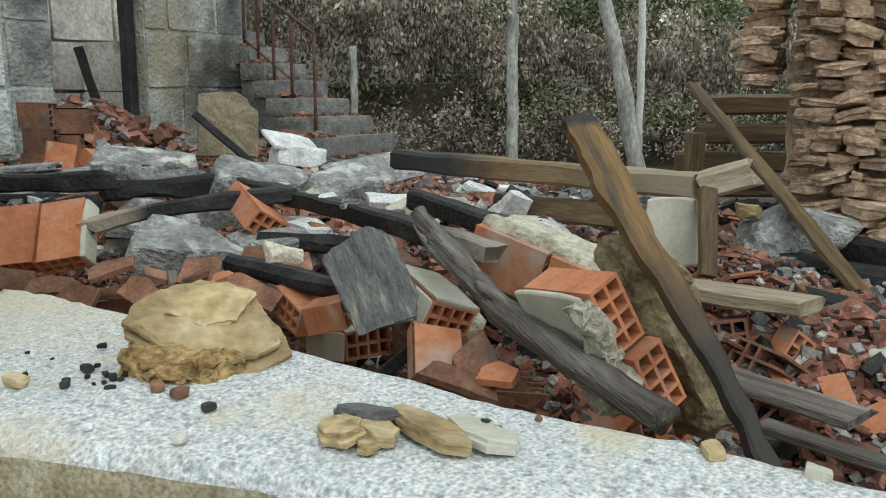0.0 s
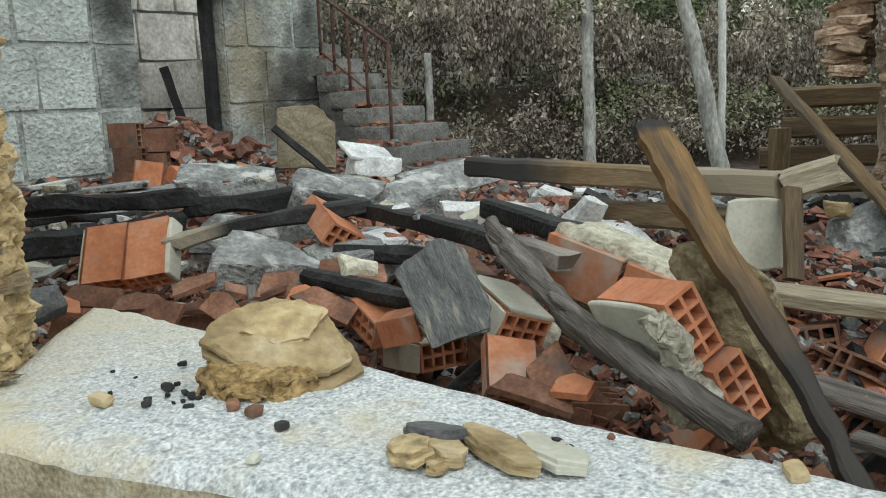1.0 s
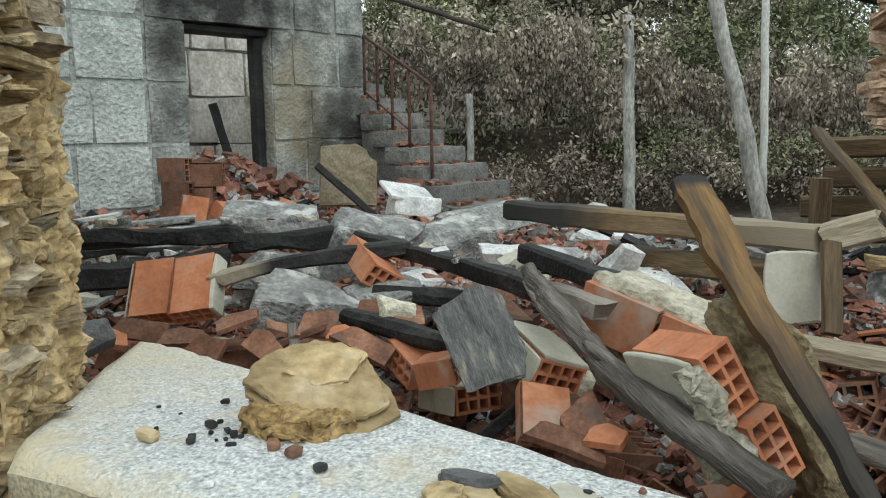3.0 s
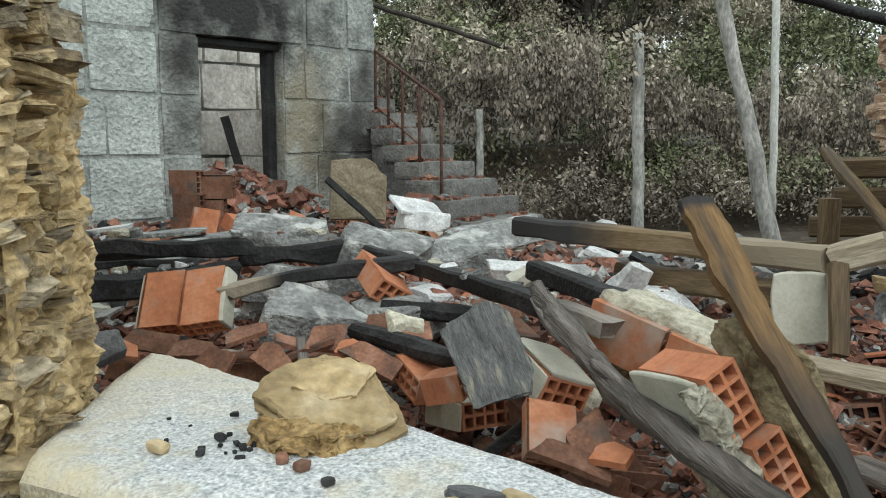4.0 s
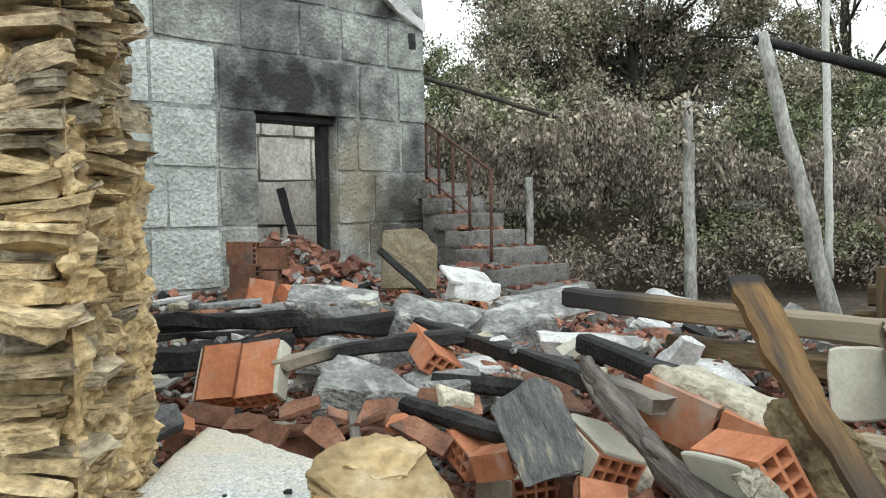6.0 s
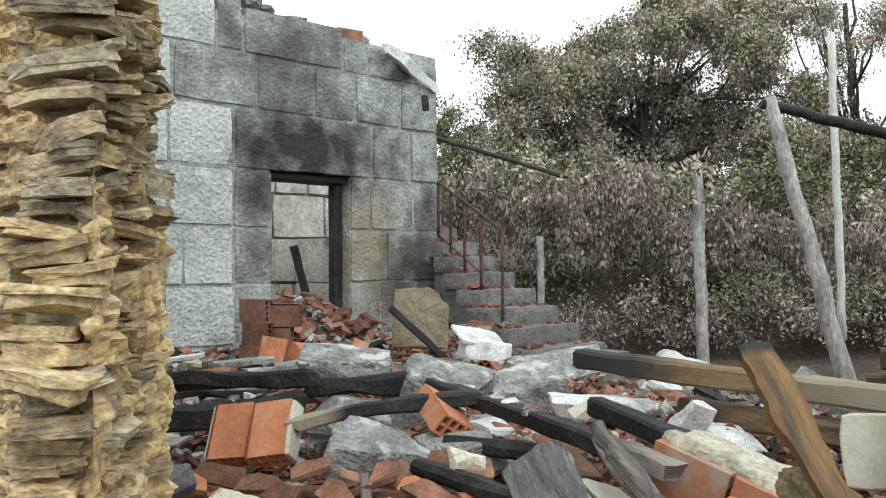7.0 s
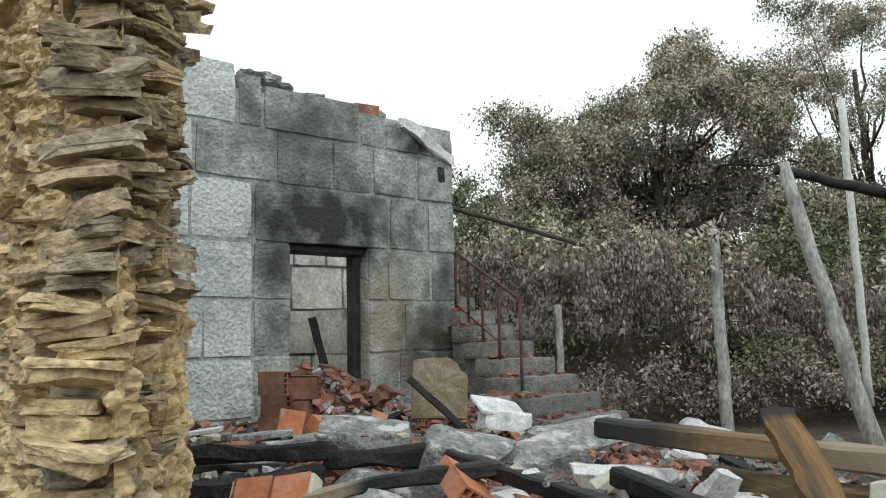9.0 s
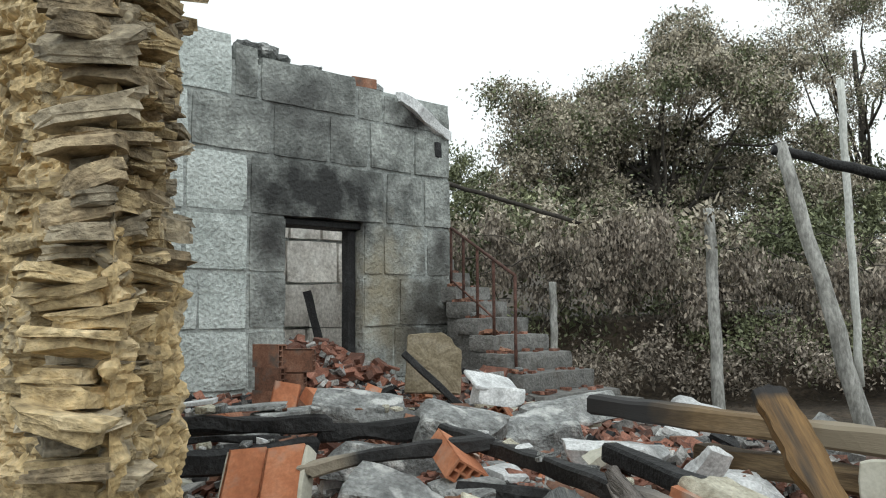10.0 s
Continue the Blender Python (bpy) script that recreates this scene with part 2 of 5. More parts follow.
SOIL = material("dark_soil", [(0.02, 0.016, 0.012), (0.048, 0.036, 0.025), (0.09, 0.068, 0.048)], 1.5, 1.0, 1.0, 14, 0.5, depth=0.06)
BARK = material("pale_bark", [(0.15, 0.147, 0.136), (0.29, 0.288, 0.27), (0.44, 0.44, 0.42)], 7, 0.9, 1.0, 40, 0.35, stretch=(1, 1, 0.4), depth=0.02)
BARK_WHITE = material("whitewashed_pole", [(0.36, 0.37, 0.34), (0.55, 0.56, 0.53), (0.66, 0.67, 0.64)], 6, 0.9, 0.5, 50, 0.2, stretch=(1, 1, 0.4))
BARK_DARK = material("dark_bark", [(0.035, 0.03, 0.025), (0.08, 0.07, 0.058)], 6, 0.95, 0.7, 40, 0.3)
LEAF_DRY = material("singed_leaves", [(0.16, 0.142, 0.105), (0.34, 0.3, 0.23), (0.53, 0.48, 0.385)], 1.0, 0.7, 0.1, 30, 0.15, island=True, vary=0.55)
LEAF_BROWN = material("withered_leaves", [(0.095, 0.08, 0.06), (0.235, 0.2, 0.16), (0.44, 0.385, 0.325)], 1.4, 0.75, 0.1, 30, 0.15, island=True, vary=0.55)
LEAF_GREEN = material("green_leaves", [(0.075, 0.088, 0.045), (0.155, 0.172, 0.09), (0.27, 0.28, 0.16)], 0.9, 0.6, 0.1, 30, 0.15, island=True, vary=0.5)
MUD_OLIVE = material("olive_mortar", [(0.13, 0.1, 0.055), (0.23, 0.185, 0.105), (0.33, 0.28, 0.18)], 8, 1.0, 1.0, 45, 0.35, depth=0.02)
# stair concrete, toned darker than the broken blocks, with dark blotches
STEP = material("darker_concrete", [(0.08, 0.078, 0.072), (0.17, 0.168, 0.16), (0.29, 0.287, 0.275)], 4, 0.95, 1.0, 36, 0.25, vary=0.2, spots=((0.07, 0.062, 0.052), 4, 0.55, 0.7), depth=0.03)
TAN = material("tan_render", [(0.2, 0.16, 0.1), (0.32, 0.27, 0.185), (0.4, 0.355, 0.27)], 5, 0.95, 0.5, 50, 0.25)
BOARD = material("burnt_grey_board", [(0.05, 0.052, 0.052), (0.105, 0.108, 0.108), (0.17, 0.172, 0.17)], 9, 0.9, 1.0, 50, 0.3, stretch=(4, 0.8, 1), depth=0.012, spots=((0.3, 0.27, 0.2), 9, 0.6, 0.72))
OCHRE = material("ochre_clay", [(0.12, 0.075, 0.03), (0.24, 0.16, 0.068), (0.38, 0.27, 0.13)], 16, 1.0, 1.0, 60, 0.45, depth=0.02)


# ---- building helpers ----
def mesh_of(name, verts, faces, mat, smooth=False):
    me = bpy.data.meshes.new(name)
    me.from_pydata([tuple(v) for v in verts], [], [tuple(f) for f in faces])
    me.materials.append(mat)
    if smooth:
        me.polygons.foreach_set("use_smooth", [True] * len(me.polygons))
    me.update()
    return me


def finish(bm, name, mat, smooth=False):
    me = bpy.data.meshes.new(name)
    bm.normal_update()
    bm.to_mesh(me)
    bm.free()
    me.materials.append(mat)
    if smooth:
        me.polygons.foreach_set("use_smooth", [True] * len(me.polygons))
    return me


def part(name, me, parent, m=None, label=""):
    ob = new(name, me)
    ob.parent = parent
    if m is not None:
        ob.matrix_basis = m
    return tagged(ob, label) if label else ob


def thing(name, me, m, label, category, group="", kind=""):
    ob = new(name, me)
    ob.matrix_basis = m
    return tagged(ob, label, category, group, kind)


BOX_F = [(0, 3, 2, 1), (4, 5, 6, 7), (0, 1, 5, 4), (1, 2, 6, 5), (2, 3, 7, 6), (3, 0, 4, 7)]


def box_v(cx, cy, cz, sx, sy, sz):
    return [(cx + a * sx / 2, cy + b * sy / 2, cz + c * sz / 2) for c in (-1, 1) for a, b in ((-1, -1), (1, -1), (1, 1), (-1, 1))]


def boxes(name, rows, mat):
    v, f = [], []
    for row in rows:
        k = len(v)
        v += box_v(*row)
        f += [tuple(i + k for i in q) for q in BOX_F]
    return mesh_of(name, v, f, mat)


def chunk(name, size, mat, seed, cuts=3, rough=0.12, grain=2.2, bevel=0.12, smooth=False, taper=0.0, facets=5, cut=(0.85, 1.2), strata=0.0, skew=1.0):
    """A broken lump: a box with uneven faces, chipped along random planes."""
    rnd = random.Random(seed)
    bm = bmesh.new()
    bmesh.ops.create_cube(bm, size=1.0)
    bmesh.ops.subdivide_edges(bm, edges=bm.edges[:], cuts=cuts, use_grid_fill=True)
    off = Vector((rnd.uniform(-50, 50), rnd.uniform(-50, 50), rnd.uniform(-50, 50)))
    lean = [skew * rnd.uniform(-0.25, 0.25) for _ in range(4)]
    s = Vector(size)
    low = min(size)
    planes = []
    for _ in range(facets):
        n = Vector((rnd.gauss(0, 1), rnd.gauss(0, 1), rnd.gauss(0, 0.8))).normalized()
        planes.append((n, rnd.uniform(*cut)))
    for v in bm.verts:
        p = v.co * 2
        edge = sorted(abs(c) for c in p)
        pull = 1 - bevel * max(0, edge[1] - 0.55) * 2 - bevel * max(0, edge[0] - 0.55) * 1.5
        q = p * pull
        for n, far in planes:
            over = q.dot(n) - far
            if over > 0:
                q = q - n * over
        q.x += lean[0] * q.y * 0.5 + lean[1] * q.z * 0.4
        q.y += lean[2] * q.z * 0.4
        q.x *= 1 - taper * (q.y + 1) / 2
        if strata:
            k = round((q.z + 0.15 * q.x) * 4)
            q.x *= 1 + strata * noise.noise((k * 3.7 + off.x, 0.5, q.y * 0.8))
            q.y *= 1 + strata * noise.noise((k * 5.1 + off.y, q.x * 0.8, 2.5))
        w = Vector((q.x * s.x, q.y * s.y, q.z * s.z)) / 2
        d = noise.noise_vector(w * grain / max(low, 0.06) * 0.35 + off) + 0.5 * noise.noise_vector(w * grain / max(low, 0.06) + off)
        v.co = w + Vector((d.x, d.y, d.z)) * rough * low
    return finish(bm, name, mat, smooth)


def plank(name, length, w, h, mat, seed, segs=14, wobble=0.006, ragged=0.0, bend=0.0, twist=0.0, round_edge=0.15):
    """A sawn timber from x = 0 to length, w across y, h across z, with worn edges and, if ragged, broken ends."""
    rnd = random.Random(seed)
    ring = []
    r = round_edge * min(w, h)
    for sy, sz in ((-1, -1), (1, -1), (1, 1), (-1, 1)):
        a, b = (sy * (w / 2 - r), sz * h / 2), (sy * w / 2, sz * (h / 2 - r))
        ring += [b, a] if sy * sz > 0 else [a, b]
    off = Vector((rnd.uniform(-50, 50), rnd.uniform(-50, 50), 0))
    v, f, k = [], [], len(ring)
    for i in range(segs + 1):
        u = i / segs
        for j, (y, z) in enumerate(ring):
            x = u * length
            if i in (0, segs):
                x += ragged * rnd.uniform(-1, 1)
            d = noise.noise_vector(Vector((x * 4, y * 9, z * 9)) + off)
            t = twist * (u - 0.5)
            yy, zz = y * math.cos(t) - z * math.sin(t), y * math.sin(t) + z * math.cos(t)
            v.append((x, yy + d.y * wobble, zz + d.z * wobble + bend * math.sin(math.pi * u)))
    for i in range(segs):
        for j in range(k):
            a, b = i * k + j, i * k + (j + 1) % k
            f.append((a, b, b + k, a + k))
    f.append(tuple(reversed(range(k))))
    f.append(tuple(segs * k + j for j in range(k)))
    return mesh_of(name, v, f, mat)


def plate(name, outline, thick, mat, seed, layers=3, ragged=0.012, relief=0.008, step=0.02, n=56, dome=0.0, shape=1.0):
    """A flat broken stone or slab over an outline on the plan: layered, ragged edges and an uneven top, standing on z = 0."""
    rnd = random.Random(seed)
    off = rnd.uniform(-90, 90)
    pts = [Vector((*p, 0)) for p in outline]
    rim = [(pts[(i + 1) % len(pts)] - p).length for i, p in enumerate(pts)]
    whole, ring = sum(rim), []
    for k in range(n):
        d, i = whole * k / n, 0
        while d > rim[i]:
            d -= rim[i]
            i += 1
        ring.append(pts[i].lerp(pts[(i + 1) % len(pts)], d / rim[i]))
    mid = sum(ring, Vector()) / n
    v, f = [], []
    for l in range(layers):
        grow = 1 + step * rnd.uniform(-1, 1) / max(0.05, whole / 6)
        slip = Vector((rnd.uniform(-1, 1), rnd.uniform(-1, 1), 0)) * step * 0.4
        for z in (thick * l / layers, thick * (l + 0.9) / layers):
            for p in ring:
                e = noise.noise((p.x * 14 + off, p.y * 14, l * 3.1)) * ragged + noise.noise((p.x * 45 + off, p.y * 45, l * 5.3)) * ragged * 0.6
                q = mid + (p - mid) * grow + slip + (p - mid).normalized() * e
                v.append((q.x, q.y, z + relief * 0.6 * noise.noise((p.x * 9, p.y * 9, off + l))))
    top = (2 * layers - 1) * n
    for i in range(2 * layers - 1):
        f += [(i * n + j, i * n + (j + 1) % n, (i + 1) * n + (j + 1) % n, (i + 1) * n + j) for j in range(n)]
    last = top
    for c in (0.93, 0.74, 0.5, 0.25):
        start = len(v)
        for j in range(n):
            p = mid + (Vector(v[top + j]) - mid) * c
            h = v[top + j][2] + dome * (1 - c) + relief * (noise.noise((p.x * 8 + off, p.y * 8, 1)) * 1.5 + 0.7 * noise.noise((p.x * 30, p.y * 30 + off, 4)))
            v.append((p.x, p.y, h))
        f += [(last + j, last + (j + 1) % n, start + (j + 1) % n, start + j) for j in range(n)]
        last = start
    f.append(tuple(last + j for j in range(n)))
    f.append(tuple(reversed(range(n))))
    return mesh_of(name, v, f, mat)


def board(name, length, profile, th, mat, seed, segs=40, wobble=0.005, bow=0.0, bite=0.0):
    """A worn plank from x = 0 to length whose edges run through profile rows (share of length, one edge, other edge); bite: how deep its first end is burnt away."""
    rnd = random.Random(seed)
    off = rnd.uniform(-90, 90)
    v, f, k = [], [], 14
    for i in range(segs + 1):
        u = i / segs
        for (a, a0, a1), (b, b0, b1) in zip(profile, profile[1:]):
            if u <= b:
                w = (u - a) / (b - a)
                lo, hi = a0 + (b0 - a0) * w, a1 + (b1 - a1) * w
                break
        lo += wobble * noise.noise((u * length * 14, 1, off))
        hi += wobble * noise.noise((u * length * 14, 9, off))
        for j in range(k):
            side, c = (1, j / 6) if j < 7 else (-1, 1 - (j - 7) / 6)
            y = lo + (hi - lo) * c
            z = side * th / 2 * (0.72 if c in (0, 1) else 1) + 0.3 * wobble * noise.noise((u * length * 6, y * 60, off + side)) + bow * math.sin(math.pi * u)
            x = u * length
            if i < 4 and bite:
                x += bite * (1 - i / 4) * (0.5 + 0.5 * noise.noise((c * 5.5, side * 0.3, off)) + 0.5 * noise.noise((c * 14, side, off)))
            v.append((x, y, z))
    for i in range(segs):
        f += [(i * k + j, i * k + (j + 1) % k, (i + 1) * k + (j + 1) % k, (i + 1) * k + j) for j in range(k)]
    f.append(tuple(reversed(range(k))))
    f.append(tuple(segs * k + j for j in range(k)))
    return mesh_of(name, v, f, mat)


def span(p0, p1, facing=(0, 0, 1)):
    """A pose at p0 with x towards p1 and z as near as can be to facing."""
    x = (Vector(p1) - Vector(p0)).normalized()
    y = Vector(facing).cross(x).normalized()
    z = x.cross(y)
    m = Matrix((x, y, z)).transposed().to_4x4()
    m.translation = p0
    return m, (Vector(p1) - Vector(p0)).length


def tube(name, points, radii, mat, seed, sides=10, rough=0.12, smooth=True):
    """A log, limb or pipe along points, with an uneven skin."""
    rnd = random.Random(seed)
    off = Vector((rnd.uniform(-50, 50), 0, 0))
    v, f = [], []
    pts = [Vector(p) for p in points]
    for i, p in enumerate(pts):
        d = (pts[min(i + 1, len(pts) - 1)] - pts[max(i - 1, 0)]).normalized()
        a = d.orthogonal().normalized() if abs(d.z) > 0.95 else Vector((0, 0, 1)).cross(d).normalized()
        b = d.cross(a)
        for j in range(sides):
            t = 2 * math.pi * j / sides
            n = a * math.cos(t) + b * math.sin(t)
            q = 1 + rough * 2 * noise.noise(n * 1.5 + p * 3 + off)
            v.append(p + n * radii[i] * q)
    for i in range(len(pts) - 1):
        for j in range(sides):
            a, b = i * sides + j, i * sides + (j + 1) % sides
            f.append((a, b, b + sides, a + sides))
    f.append(tuple(reversed(range(sides))))
    f.append(tuple((len(pts) - 1) * sides + j for j in range(sides)))
    return mesh_of(name, v, f, mat, smooth)


def refine(points, n, wobble=0.0, seed=0):
    """Points strung between the given ones, n to a stretch, a little off the line."""
    rnd = random.Random(seed)
    out = []
    for a, b in zip(points, points[1:]):
        a, b = Vector(a), Vector(b)
        for i in range(n):
            w = Vector((rnd.uniform(-1, 1), rnd.uniform(-1, 1), rnd.uniform(-1, 1))) * wobble
            out.append(a.lerp(b, i / n) + (w if i else Vector()))
    return out + [Vector(points[-1])]


def smooth01(a, b, x):
    t = min(1.0, max(0.0, (x - a) / (b - a)))
    return t * t * (3 - 2 * t)


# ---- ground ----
# plan axes along and across the camera's view
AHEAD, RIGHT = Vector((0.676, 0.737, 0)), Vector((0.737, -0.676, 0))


def view_place(far, side, z):
    """A place by metres ahead of and to the side of the camera, fitted to its view of the wooded bank."""
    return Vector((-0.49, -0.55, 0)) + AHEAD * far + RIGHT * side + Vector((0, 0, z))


def ground_z(x, y):
    p = Vector((x + 0.49, y + 0.55, 0))
    far, side = p.dot(AHEAD), p.dot(RIGHT)
    z = 0.35 + 0.3 * smooth01(3, 8, far) + 1.15 * smooth01(11.6, 12.9, far + 0.5 * noise.noise((x * 0.5, y * 0.5, 3)))
    z += 1.6 * smooth01(16, 40, far) + 10 * smooth01(40, 140, far)
    return z + 0.06 * noise.noise((x * 1.3, y * 1.3, 0)) * smooth01(2, 6, far)


def ground_mesh():
    xs = [-400, -150, -50, -20, -8] + [-4 + 0.35 * i for i in range(80)] + [26, 30, 36, 44, 60, 90, 150, 400]
    v = [(x, y, ground_z(x, y)) for y in xs for x in xs]
    n = len(xs)
    f = [(j * n + i, j * n + i + 1, (j + 1) * n + i + 1, (j + 1) * n + i) for j in range(n - 1) for i in range(n - 1)]
    return mesh_of("ground", v, f, SOIL, True)


tagged(new("ground", ground_mesh()), "dark burnt soil rising to a terraced bank", "ground", kind="structure")


def heap_z(x, y):
    """The surface of the fallen rubble inside the walls."""
    steps = ((1.2, 0.40), (1.8, 0.47), (2.3, 0.68), (3.0, 0.95), (4.0, 0.98), (5.0, 0.98), (6.0, 0.9), (7.2, 0.55), (9, 0.3))
    z = steps[-1][1]
    for (a, za), (b, zb) in zip(steps, steps[1:]):
        if x <= b:
            z = za + (zb - za) * max(0, (x - a) / (b - a))
            break
    z += 0.30 * smooth01(1.7, 3.0, y) * (1 - smooth01(2.2, 3.2, x))
    z += 0.12 * smooth01(4.6, 6.4, y) * (1 - smooth01(5.5, 6.2, x))
    z -= 0.12 * (1 - smooth01(-0.2, 1.0, y)) * smooth01(2.2, 3.2, x)
    z += 0.30 * math.exp(-((x - 4.45) / 0.5) ** 2 - ((y - 6.9) / 0.6) ** 2)
    z += 0.3 * math.exp(-((x - 5.45) / 0.35) ** 2 - ((y - 5.3) / 0.5) ** 2)
    return z + 0.09 * noise.noise((x * 2.1, y * 2.1, 5)) + 0.04 * noise.noise((x * 6, y * 6, 9))


def heap_mesh():
    nx, ny = 110, 130
    v = [(1.1 + 7.4 * i / nx, -3.0 + 12.4 * j / ny, 0) for j in range(ny + 1) for i in range(nx + 1)]
    v = [(x, y, heap_z(x, y)) for x, y, _ in v]
    n = nx + 1
    f = [(j * n + i, j * n + i + 1, (j + 1) * n + i + 1, (j + 1) * n + i) for j in range(ny) for i in range(nx)]
    return mesh_of("rubble_heap", v, f, ASH, True)


tagged(new("rubble_heap", heap_mesh()), "heap of ash, dust and crushed red clay", "rubble", kind="stuff")

# ---- the granite block wall with its doorway ----
WALL_Y = 6.66
wall_north = tagged(new("wall_north"), "sooty granite block wall with a burnt-out doorway", "wall", kind="structure")
COURSES = [0.55, 1.17, 1.75, 2.31, 2.88, 3.48, 4.02, 4.6]
rnd = random.Random(4)


def stone_block(x0, x1, z0, z1, mat, seed, y0=WALL_Y, thick=0.42, name="block", parent=None):
    me = chunk("block", (x1 - x0 - 0.03, thick, z1 - z0 - 0.03), mat, seed, cuts=5, rough=0.034, grain=2.0, bevel=0.02, facets=0, skew=0.12)
    return part(name, me, parent or wall_north, pose((x0 + x1) / 2, y0 + thick / 2 + random.Random(seed).uniform(-0.008, 0.008), (z0 + z1) / 2))


def top_of_wall(x):
    return 4.62 - 0.1 * (x - 3.0) + (0.0 if x < 5.4 else -0.05 * (x - 5.4))


LEFT_OF_DOOR = {0: [1.2, 2.3, 3.05, 3.62, 4.06], 1: [1.2, 2.0, 2.9, 3.62, 4.06], 2: [1.2, 2.4, 3.1, 3.62, 4.06], 3: [1.2, 2.1, 2.95, 3.62, 4.06]}
RIGHT_OF_DOOR = {0: [5.02, 5.5, 6.33], 1: [5.02, 5.45, 6.33], 2: [5.02, 5.52, 6.33], 3: [5.02, 5.3, 5.95, 6.33]}
seed = 100
for c, (z0, z1) in enumerate(zip(COURSES, COURSES[1:])):
    if c < 4:
        runs = [LEFT_OF_DOOR[c], RIGHT_OF_DOOR[c]]
    elif c == 4:
        runs = [[1.2, 2.2, 2.95, 3.62], [3.62, 5.34], [5.34, 5.9, 6.33]]
    elif c == 5:
        runs = [[1.2, 2.3, 3.0, 3.88, 4.57, 5.1, 5.75, 6.33]]
    else:
        runs = [[1.2, 2.0, 3.45, 3.72, 4.94, 5.3, 5.8, 6.33]]
    for run in runs:
        for x0, x1 in zip(run, run[1:]):
            seed += 1
            top = z1 if c < 6 else top_of_wall((x0 + x1) / 2)
            stone_block(x0, x1, z0, top, BLOCK_PALE if x1 <= 3.63 else BLOCK, seed)
core = boxes("core", [(2.6, WALL_Y + 0.211, 1.752, 2.86, 0.380, 2.364), (5.67, WALL_Y + 0.211, 1.752, 1.28, 0.380, 2.364), (3.76, WALL_Y + 0.211, 3.66, 5.1, 0.380, 1.45)], JOINT)
part("core", core, wall_north, label="pale lime joints and wall core")
# charred timber lintel and door post left in the opening
part("lintel", plank("lintel", 1.08, 0.3, 0.07, CHAR, 3), wall_north, pose(4.0, WALL_Y + 0.22, 2.845), "charred timber lintel")
part("door_post", plank("door_post", 2.0, 0.14, 0.1, CHAR, 4), wall_north, pose(4.965, WALL_Y + 0.2, 0.8, 0, -90, 0), "charred timber door post")
# strip of white render along the old roof line
m, ln = span((5.5, WALL_Y - 0.015, 4.36), (6.3, WALL_Y - 0.015, 4.0), (0, 0, 1))
part("roof_line", plank("roof_line", ln, 0.08, 0.12, WHITE, 5, segs=24, wobble=0.05, ragged=0.04), wall_north, m, "strip of white render along the old roof line")
# thin black slab on the wall face, put there as the shade inside a beam hole
part("beam_socket", chunk("beam_socket", (0.12, 0.03, 0.2), CHAR, 9, cuts=1), wall_north, pose(6.12, WALL_Y - 0.006, 3.82), "flat black slab as the shade of a beam hole")
for i, (x, sx, sz, mt) in enumerate(((3.7, 0.3, 0.1, CONCRETE), (3.9, 0.22, 0.16, CONCRETE), (4.05, 0.2, 0.07, CONCRETE), (4.45, 0.16, 0.08, CONCRETE), (3.3, 0.12, 0.07, CONCRETE), (5.3, 0.22, 0.13, CONCRETE), (5.55, 0.2, 0.06, WHITE), (5.75, 0.18, 0.06, WHITE))):
    thing("stone", chunk("stone", (sx, 0.25, sz), mt, 60 + i, rough=0.25, bevel=0.25), pose(x, WALL_Y + 0.2, top_of_wall(x) + sz * 0.42, 0, 5, 20 * i), "small broken stone lying on the wall top", "stone", "stones on the wall top")

# the room behind the doorway
wall_back = tagged(new("wall_back"), "pale smoke-stained stone wall of the room behind", "wall", kind="structure")
zz = 0.5
for c in range(6):
    x = 2.9 + 0.3 * (c % 2)
    while x < 7.4:
        w = rnd.uniform(0.5, 0.9)
        seed += 1
        stone_block(x, x + w, zz, zz + 0.6, PLASTER_ROOM, seed, 9.1, 0.4, "block", wall_back)
        x += w
    zz += 0.6
part("core", boxes("core", [(5.2, 9.33, 2.2, 4.2, 0.3, 3.2)], JOINT), wall_back)
for nm, x in (("wall_west", 2.6), ("wall_east", 6.12)):
    w = tagged(new(nm), "rough granite side wall of the room behind", "wall", kind="structure")
    zz = 0.5
    for c in range(3):
        for k in range(2):
            seed += 1
            me = chunk("block", (0.4, 0.99, 0.59), PLASTER_ROOM, seed, cuts=3, rough=0.03, grain=0.9, bevel=0.015, facets=0, skew=0.12)
            part("block", me, w, pose(x, 7.58 + k, zz + 0.3))
        zz += 0.6


